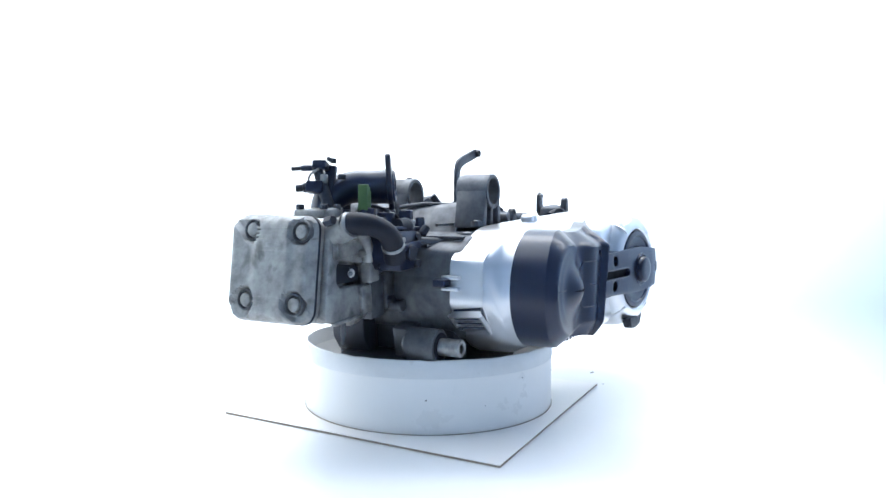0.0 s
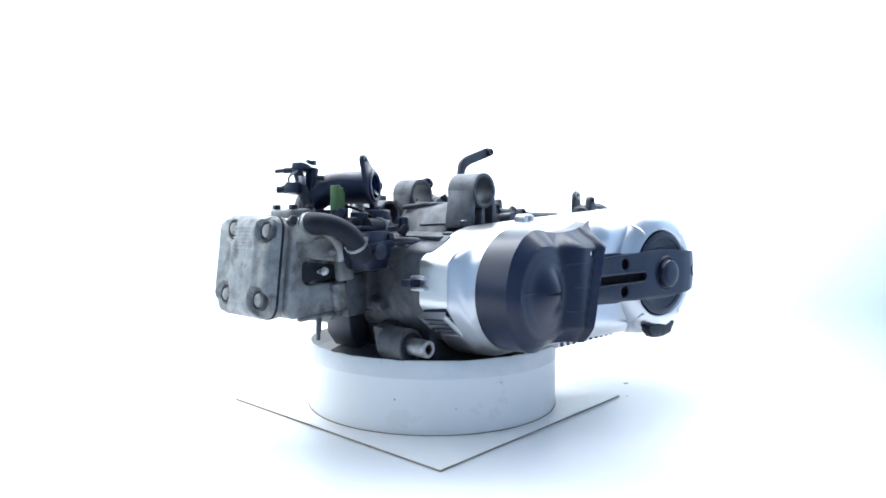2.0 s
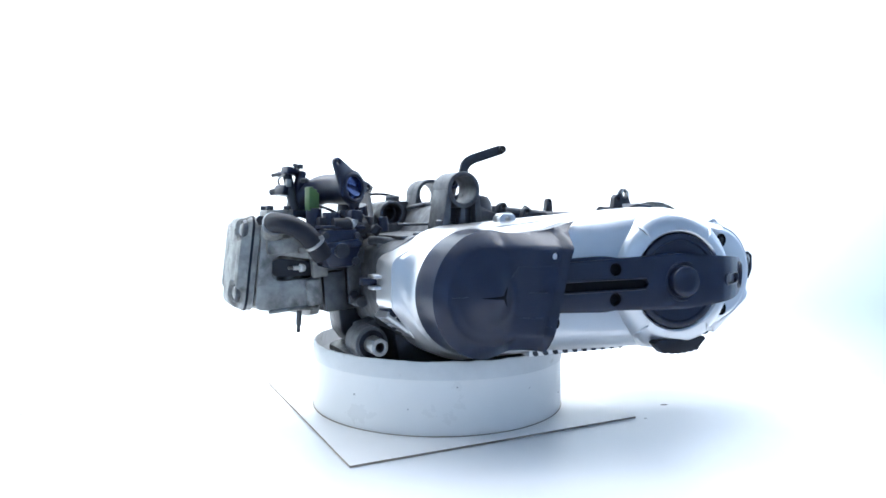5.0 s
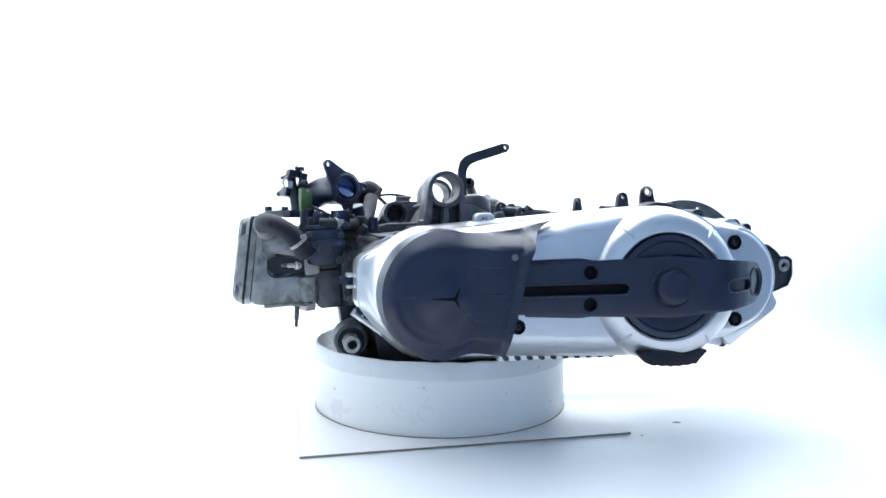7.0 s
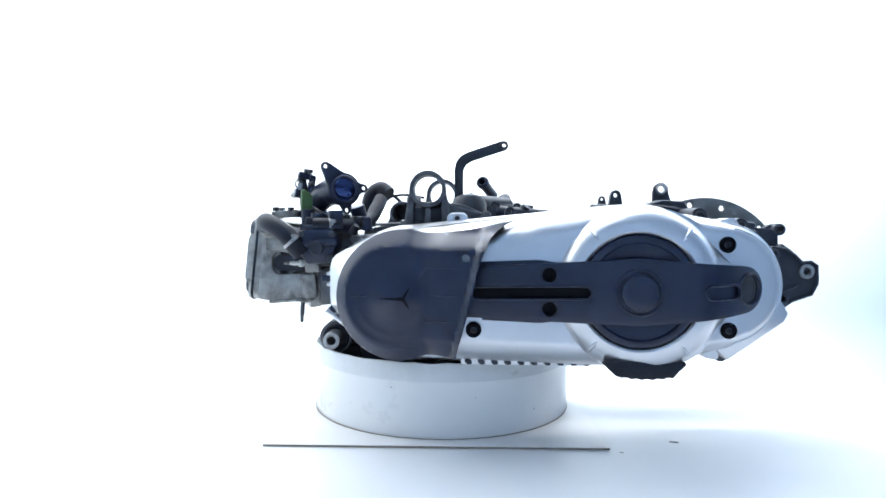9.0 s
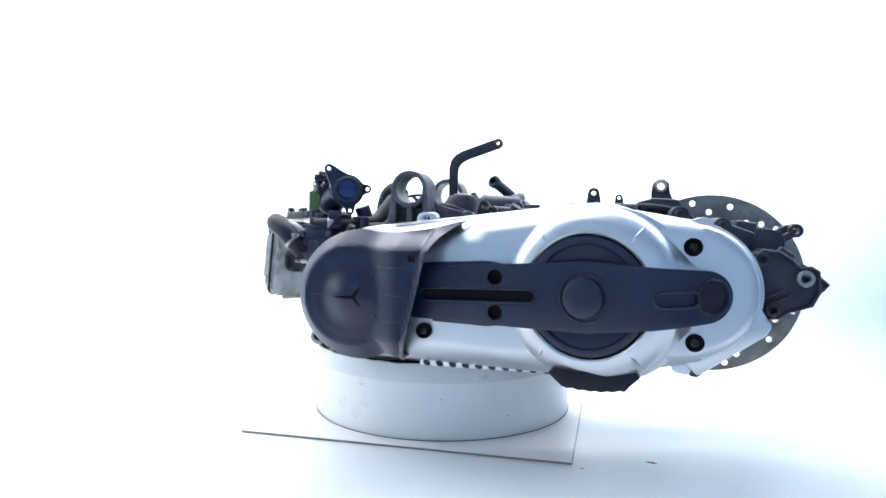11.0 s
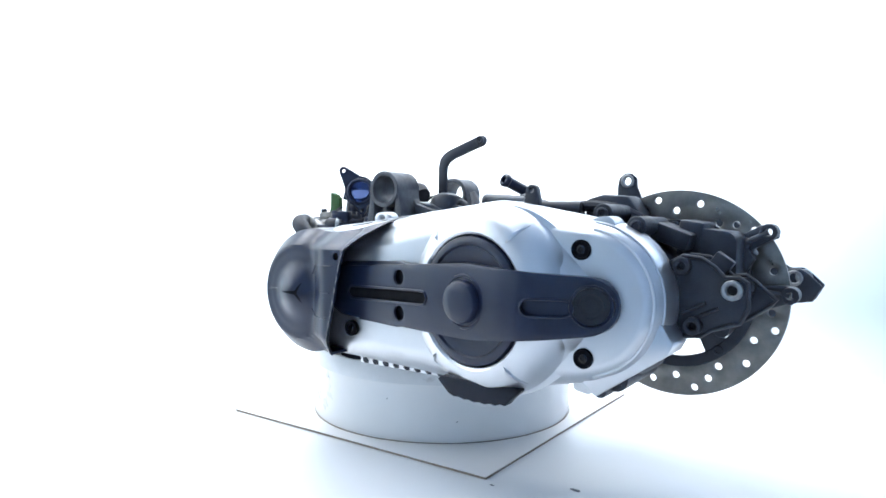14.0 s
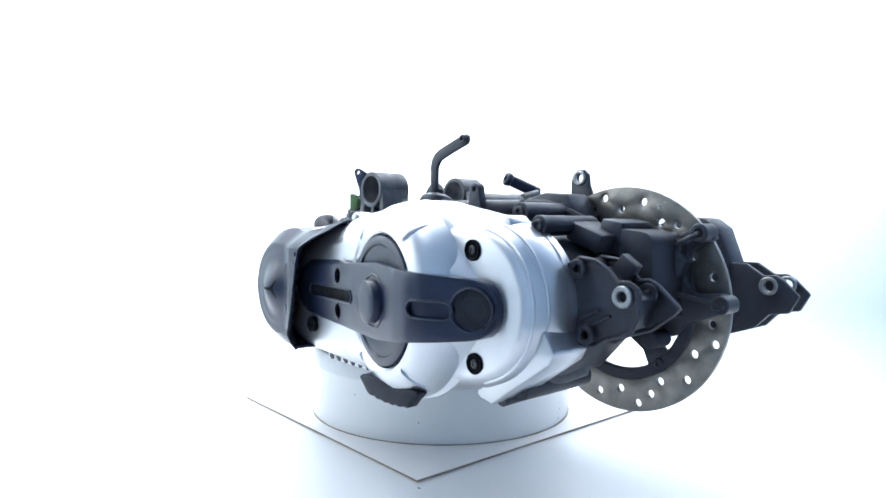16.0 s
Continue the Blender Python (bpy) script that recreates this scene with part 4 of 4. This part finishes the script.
    for p0, p1, r in (((-240, 94, 379), (-247, 106, 378), 3.2), ((-246, 86, 351), (-252, 94, 350), 5.2), ((-222, 60, 389), (-220, 58, 394), 4.5), ((-214, 50, 368), (-206, 42, 368), 4)):
        bm = bmesh.new()
        rod(bm, p0, p1, r)
        part("nozzle", bm, DARKCAST, inj)
    bm = bmesh.new()
    sweep(bm, bend([(-236, 66, 378), (-244, 74, 370), (-240, 80, 360), (-228, 74, 352)]), 1.8, 8)
    part("spring_clip", bm, STEEL, inj, "bent wire clip")
    bm = bmesh.new()
    box(bm, (-232, 60, 364), (8, 8, 12))
    part("clip", bm, STEEL, inj, "pale metal clip", bevel=1)

    # green temperature sensor
    sensor = new("temperature_sensor")
    sensor.parent = engine
    tagged(sensor, "green plastic sensor plug")
    bm = bmesh.new()
    slab(bm, [(-9, -16), (9, -16), (9, 12), (5, 12), (5, 17), (-1, 17), (-1, 20), (-9, 20)], (), (-198, -18, 336), 14, (0.3, -1, 0))
    part("plug", bm, GREEN, sensor, bevel=1.6)
    bm = bmesh.new()
    rod(bm, (-197, -11, 300), (-197, -11, 324), 12)
    part("collar", bm, BLACK, sensor)
    bm = bmesh.new()
    lathe(bm, (-197, -11, 290), (0, 0, 1), [(0, 0), (15, 0), (15, 10), (0, 10)], 6)
    part("hex", bm, DARKCAST, sensor)


def make_mounts(engine):
    for x, z, y0, y1, low in ((4, 354, -118, -64, 300), (24, 351, 36, 82, 306)):
        bm = bmesh.new()
        pipe(bm, (x, y1, z), (x, y0, z), 27.5, 21, 48)
        ring = part("mount_ring", bm, CASE, engine, "cast engine mount ring")
        for s in (-1, 1):
            bm = bmesh.new()
            slab(bm, [(x + s * 27.2, z + 2), (x + s * 20, z - 16), (x + s * 22, low), (x + s * 36, low - 4), (x + s * 31, z - 26)], (), (0, y0 + 2, 0), y1 - y0 - 4)
            part("mount_leg", bm, CASE, ring, bevel=1.5)
        bm = bmesh.new()
        slab(bm, [(x + 18, z - 4), (x + 26, z - 8), (x + 34, z - 22), (x + 60, z - 30), (x + 92, z - 36), (x + 92, low - 8), (x + 18, low - 4)], (), (0, y1 - 16, 0), 14)
        part("mount_arm", bm, CASE, ring, "cast arm behind the mount", bevel=2)
        bm = bmesh.new()
        slab(bm, [(x - 3.5, z - 24), (x + 3.5, z - 24), (x + 5, low), (x - 5, low)], (), (0, y0 + 3, 0), y1 - y0 - 8)
        part("mount_web", bm, CASE, ring, bevel=1)
        bm = bmesh.new()
        slab(bm, [(x - 26, low + 26), (x + 28, low + 26), (x + 30, low - 4), (x - 30, low - 4)], (), (0, y0 + 18, 0), 20)
        part("mount_back", bm, DARKCAST, ring)
    # flat bar bent over, with an eye at its end
    bm = bmesh.new()
    half = [(44, 326), (44, 390), (47, 403), (54, 411.5), (65, 417.5), (120, 436)]
    other = [(131, 427.5), (128, 421.5), (74, 403.5), (64, 398), (59.5, 391), (58.5, 384), (58.5, 326)]
    slab(bm, half + [(126, 436), (130, 432.5)] + other, [circle(123.5, 428.5, 3, 12)], (0, -31.5, 0), 6)
    bar = part("bent_bracket", bm, DARKCAST, engine, "dark flat bar bent over with an eye", bevel=0.8)
    bm = bmesh.new()
    pipe(bm, (123.5, -38, 428.5), (123.5, -31, 428.5), 6.6, 3, 20)
    part("eye", bm, DARKCAST, bar)
    bolt(bar, (55, -38, 342), (0, -1, 0), 6, 5, DARKCAST, "bolt", "", False)
    # ears on top of the case
    for x, y, z, h, r in ((274, -150, 345, 26, 7.5), (309, 86, 347, 24, 6), (128, -100, 322, 18, 7), (150, 10, 330, 24, 8), (108, -60, 330, 18, 8)):
        bm = bmesh.new()
        slab(bm, hull([(x, z, r), (x - r * 0.5, z - h, r), (x + r * 0.6, z - h, r)], 28), [circle(x, z, r * 0.42, 12)], (0, y - 5, 0), 11)
        part("ear", bm, DARKCAST, engine, "small dark lug with a hole", bevel=1)
    for p0, p1, r in (((110, -60, 322), (190, -66, 316), 9), ((240, -150, 322), (330, -130, 322), 10), ((180, -40, 312), (300, -60, 312), 12)):
        bm = bmesh.new()
        rod(bm, p0, p1, r)
        part("case_ridge", bm, DARKCAST, engine)


def make_tail(engine):
    # brake disc, drilled
    bm = bmesh.new()
    drill = []
    for i in range(30):
        a, r = radians(102 - 60 * (i // 5) - (0, 11, 25.5, 41, 50.5)[i % 5]), (113, 98.5, 109, 96, 105)[i % 5]
        drill.append(circle(r * math.cos(a), r * math.sin(a), 4.2, 14))
    slab(bm, circle(0, 0, 122.3, 120), [circle(0, 0, 86, 72)] + drill, (430, -79.6, 222.7), 5)
    disc = part("brake_disc", bm, DISC, engine, "drilled steel brake disc with brownish worn face", bevel=0.5)
    # its carrier: an inner ring with three spokes
    bm = bmesh.new()
    pipe(bm, (430, -74, 222.7), (430, -81, 222.7), 88, 75, 72)
    part("carrier_ring", bm, DARKCAST, disc, "dark inner carrier ring")
    bm = bmesh.new()
    rod(bm, (430, -108, 222.7), (430, -36, 222.7), 36)
    part("carrier_hub", bm, DARKCAST, disc)
    for deg in (20, 92, 164, 236, 308):
        bm = bmesh.new()
        a = radians(deg)
        u = Vector((math.cos(a), 0, math.sin(a)))
        w = Vector((-math.sin(a), 0, math.cos(a)))
        o = Vector((430, -79, 222.7))
        pts = [o + u * 26 + w * 20, o + u * 58 + w * 10, o + u * 78 + w * 15, o + u * 78 - w * 15, o + u * 58 - w * 10, o + u * 26 - w * 20]
        loft(bm, [pts, [p + Vector((0, 7, 0)) for p in pts]])
        part("spoke", bm, DARKCAST, disc, bevel=1.5)
        bolt(disc, o + u * 80, (0, -1, 0), 6, 4, DARKCAST, "rotor_bolt", "dark rotor bolt")

    # caliper bracket plate in front of the disc
    bm = bmesh.new()
    slab(bm, [(440, 300), (460, 303), (476, 303), (499, 291), (524, 305), (538, 302), (541, 291), (530, 286), (516, 278), (512, 250), (522, 238), (548, 240), (561, 236), (562, 224), (548, 219), (513, 206), (500, 192), (478, 188), (440, 196)],
         [circle(532, 297, 4, 14), circle(554, 230, 4, 14)], (0, -94, 0), 12)
    plate = part("caliper_plate", bm, DARKCAST, engine, "black caliper bracket plate", bevel=3)
    for x, z in ((505, 283), (532, 297), (554, 230)):
        bm = bmesh.new()
        pipe(bm, (x, -84, z), (x, -107, z), 9, 4.2, 26)
        part("boss", bm, DARKCAST, plate, "bored boss")
    for p0, p1, r in (((478, -105, 300), (490, -105, 240), 2), ((505, -105, 283), (532, -105, 297), 3), ((490, -105, 240), (554, -105, 230), 2.2), ((470, -105, 200), (500, -105, 226), 2)):
        bm = bmesh.new()
        sweep(bm, [p0, p1], r, 10)
        part("rib", bm, DARKCAST, plate)
    bm = bmesh.new()
    rod(bm, (490, -120, 190), (490, -92, 190), 9)
    part("boss", bm, DARKCAST, plate)

    bm = bmesh.new()
    slab(bm, hull([(462, 288, 14), (497, 286, 12), (500, 232, 10), (462, 220, 12)], 48), (), (0, -148, 0), 56)
    part("axle_block", bm, DARKCAST, plate, "dark rounded housing block", bevel=4)
    bm = bmesh.new()
    slab(bm, [(470, 214), (512, 214), (506, 246), (520, 268), (508, 284), (480, 284)], (), (0, -108, 0), 16)
    part("inner_shield", bm, DARKCAST, plate, bevel=2)

    # near shock mount: two plates and a web
    outline = [(460, 268), (472, 274), (490, 272), (502, 264), (512, 254), (524, 255), (532, 250), (552, 232), (546, 226), (526, 211), (500, 202), (490, 195), (470, 193), (462, 200)]
    mount = None
    for y, hole, thick in ((-207, (518, 242), 6), (-174, (523, 243), 7)):
        bm = bmesh.new()
        slab(bm, [(min(x, 534) if y < -200 else x, z) for x, z in outline], [circle(hole[0], hole[1], 5, 16)], (0, y, 0), thick)
        p = part("shock_mount" if mount is None else "back_plate", bm, DARKCAST, engine if mount is None else mount, "black twin-plate shock absorber mount" if mount is None else "", bevel=1.5)
        mount = mount or p
        bm = bmesh.new()
        pipe(bm, (hole[0], y + 4, hole[1]), (hole[0], y - 4.5, hole[1]), 10, 5, 28)
        part("hole_washer", bm, STEEL if y < -200 else DARKCAST, mount, "bright worn steel ring" if y < -200 else "")
    bm = bmesh.new()
    slab(bm, [(460, 262), (486, 266), (500, 254), (532, 240), (524, 214), (490, 200), (464, 200)], (), (0, -202, 0), 27)
    part("web", bm, DARKCAST, mount, bevel=3)
    for x, y, z in ((471, -205, 264), (483, -208, 205)):
        bm = bmesh.new()
        pipe(bm, (x, y + 30, z), (x, y - 8, z), 9, 4, 24, depth=14)
        part("boss", bm, DARKCAST, mount, "bored boss")
    for y in (-207, -174):
        bm = bmesh.new()
        sweep(bm, [Vector((min(x, 533) if y < -200 else x, y - 1.2, z)) for x, z in [(462, 200)] + outline], 2.0, 8)
        part("edge_lip", bm, DARKCAST, mount, "raised edge lip")
    for x, z in ((494, 228), (506, 224)):
        bm = bmesh.new()
        sweep(bm, [(x - 24, -209, z - 12), (x, -209, z)], 1.8, 8)
        part("rib", bm, DARKCAST, mount)
    bm = bmesh.new()
    box(bm, (500, -176, 264), (20, 12, 22), pose(0, 0, 0, 0, 35, 0))
    part("stop", bm, DARKCAST, mount, bevel=2)

    # tall flat lug with an eye
    bm = bmesh.new()
    slab(bm, [(352, 352), (354, 362), (361, 368), (369, 368), (376, 362), (377, 350), (382, 338), (400, 322), (424, 312), (428, 302), (420, 294), (396, 300), (372, 316), (352, 326)], [circle(365, 358, 5, 16), circle(417, 303, 4.4, 14)], (0, -70, 0), 6)
    lug = part("eye_lug", bm, DARKCAST, engine, "tall dark flat lug with an eye", bevel=1)
    bm = bmesh.new()
    pipe(bm, (365, -68, 358), (365, -72.5, 358), 8.6, 5, 24)
    part("eye_ring", bm, STEEL, lug, "worn bright ring")
    bm = bmesh.new()
    pipe(bm, (417, -66, 303), (417, -80, 303), 9, 4.4, 24)
    part("boss", bm, STEEL, lug, "worn bored boss")

    # far shock mount beyond the disc
    far = None
    outline = [(470, 262), (516, 262), (534, 250), (548, 251), (556, 246), (572, 230), (562, 211), (542, 208), (526, 191), (491, 178), (470, 180)]
    for y, hole in ((31, (541, 239)), (60, (549, 239))):
        bm = bmesh.new()
        slab(bm, outline, [circle(hole[0], hole[1], 6, 16)], (0, y, 0), 6)
        p = part("far_mount" if far is None else "back_plate", bm, DARKCAST, engine if far is None else far, "black twin-plate mount beyond the disc" if far is None else "", bevel=1.5)
        far = far or p
        bm = bmesh.new()
        pipe(bm, (hole[0], y + 7, hole[1]), (hole[0], y - 3, hole[1]), 10, 6, 24)
        part("hole_washer", bm, STEEL, far, "worn steel ring")
    bm = bmesh.new()
    slab(bm, [(470, 256), (514, 256), (530, 222), (520, 196), (490, 184), (470, 186)], (), (0, 37, 0), 24)
    part("web", bm, DARKCAST, far, bevel=3)
    bm = bmesh.new()
    slab(bm, [(400, 300), (430, 314), (470, 312), (486, 300), (500, 262), (480, 180), (420, 180)], (), (0, 26, 0), 40)
    part("far_arm", bm, DARKCAST, far, bevel=5)
    bm = bmesh.new()
    slab(bm, [(90, 290), (250, 290), (420, 300), (440, 200), (300, 150), (90, 140)], (), (0, 40, 0), 34)
    part("swing_arm", bm, DARKCAST, far, "black swing arm on the far side", bevel=8)
    bm = bmesh.new()
    rod(bm, (430, -60, 223), (430, 40, 223), 16)
    part("axle", bm, STEEL, far, "steel wheel axle")


def make_fittings(engine):
    """Small hardware between head, intake and case."""
    for p0, p1, r0, r1, mat, name, label in (
            ((-152, -22, 300), (-152, -22, 322), 11, 9, BLACK, "sensor_body", "black sensor body"),
            ((-132, -30, 298), (-132, -30, 316), 8, 8, DARKCAST, "cap_nut", "dark cap nut"),
            ((-118, -56, 286), (-110, -60, 298), 7, 6, RUBBER, "grommet", "black rubber grommet"),
            ((-96, -40, 290), (-96, -40, 312), 9, 7, BLACK, "nipple", "black hose nipple"),
            ((92, -84, 312), (92, -108, 314), 8, 8, CASE, "boss", "bored casting boss"),
            ((84, 20, 330), (70, 30, 352), 7, 6, DARKCAST, "switch", "small dark switch"),
            ((128, 96, 340), (140, 120, 350), 12, 9, CASE, "outlet", "cast outlet"),
            ((150, -60, 318), (158, -64, 330), 9, 8, DARKCAST, "plug", "dark round plug")):
        bm = bmesh.new()
        rod(bm, p0, p1, r0, r1)
        part(name, bm, mat, engine, label)
    for c, size, turn, mat, name in (
            ((-146, -46, 312), (22, 18, 20), 20, BLACK, "connector"),
            ((-116, -18, 306), (16, 22, 14), 40, DARKCAST, "clip"),
            ((-28, 86, 338), (26, 6, 24), 0, CASE, "tab"),
            ((150, 60, 324), (60, 40, 22), 8, CASE, "cover_block"),
            ((196, -20, 312), (70, 60, 18), 0, DARKCAST, "cover_block")):
        bm = bmesh.new()
        box(bm, c, size, pose(0, 0, 0, 0, 0, turn))
        part(name, bm, mat, engine, "", bevel=2.5)
    # clutch-side wire along the case
    bm = bmesh.new()
    sweep(bm, bend([(-150, -60, 240), (-168, -40, 236), (-196, -30, 240), (-186, -44, 256)]), 1.8, 8)
    part("wire", bm, RUBBER, engine, "thin black wire")
    for x, z in ((-96, 250), (-84, 180), (-40, 268), (-30, 160)):
        bolt(engine, (x, -118, z), (0, -1, 0), 6, 5, CASE, "case_bolt", "grimy hex bolt", False)


def make_engine():
    engine = new("scooter_engine")
    tagged(engine, "used scooter engine with silver belt cover and drilled brake disc", "engine")
    make_case(engine)
    make_belt_cover(engine)
    make_cap(engine)
    make_arm(engine)
    make_head(engine)
    make_tail(engine)
    make_mounts(engine)
    make_hoses(engine)
    make_intake(engine)
    make_fittings(engine)
    return engine


make_backdrop()
TURNING = [make_turntable(), make_board(), make_drum(), make_engine()]


def motions():
    """All that stands on the table turns with it, evenly, clockwise seen from above."""
    rows = []
    for i in range(33):
        t = i * 0.5
        turn = -(6.9456 * (t - 8.7) - 0.00472 * (t - 8.7) ** 2)
        rows.append((t, pose(0, 0, 0, 0, 0, turn)))
    for thing in TURNING:
        walk(thing, rows)


motions()
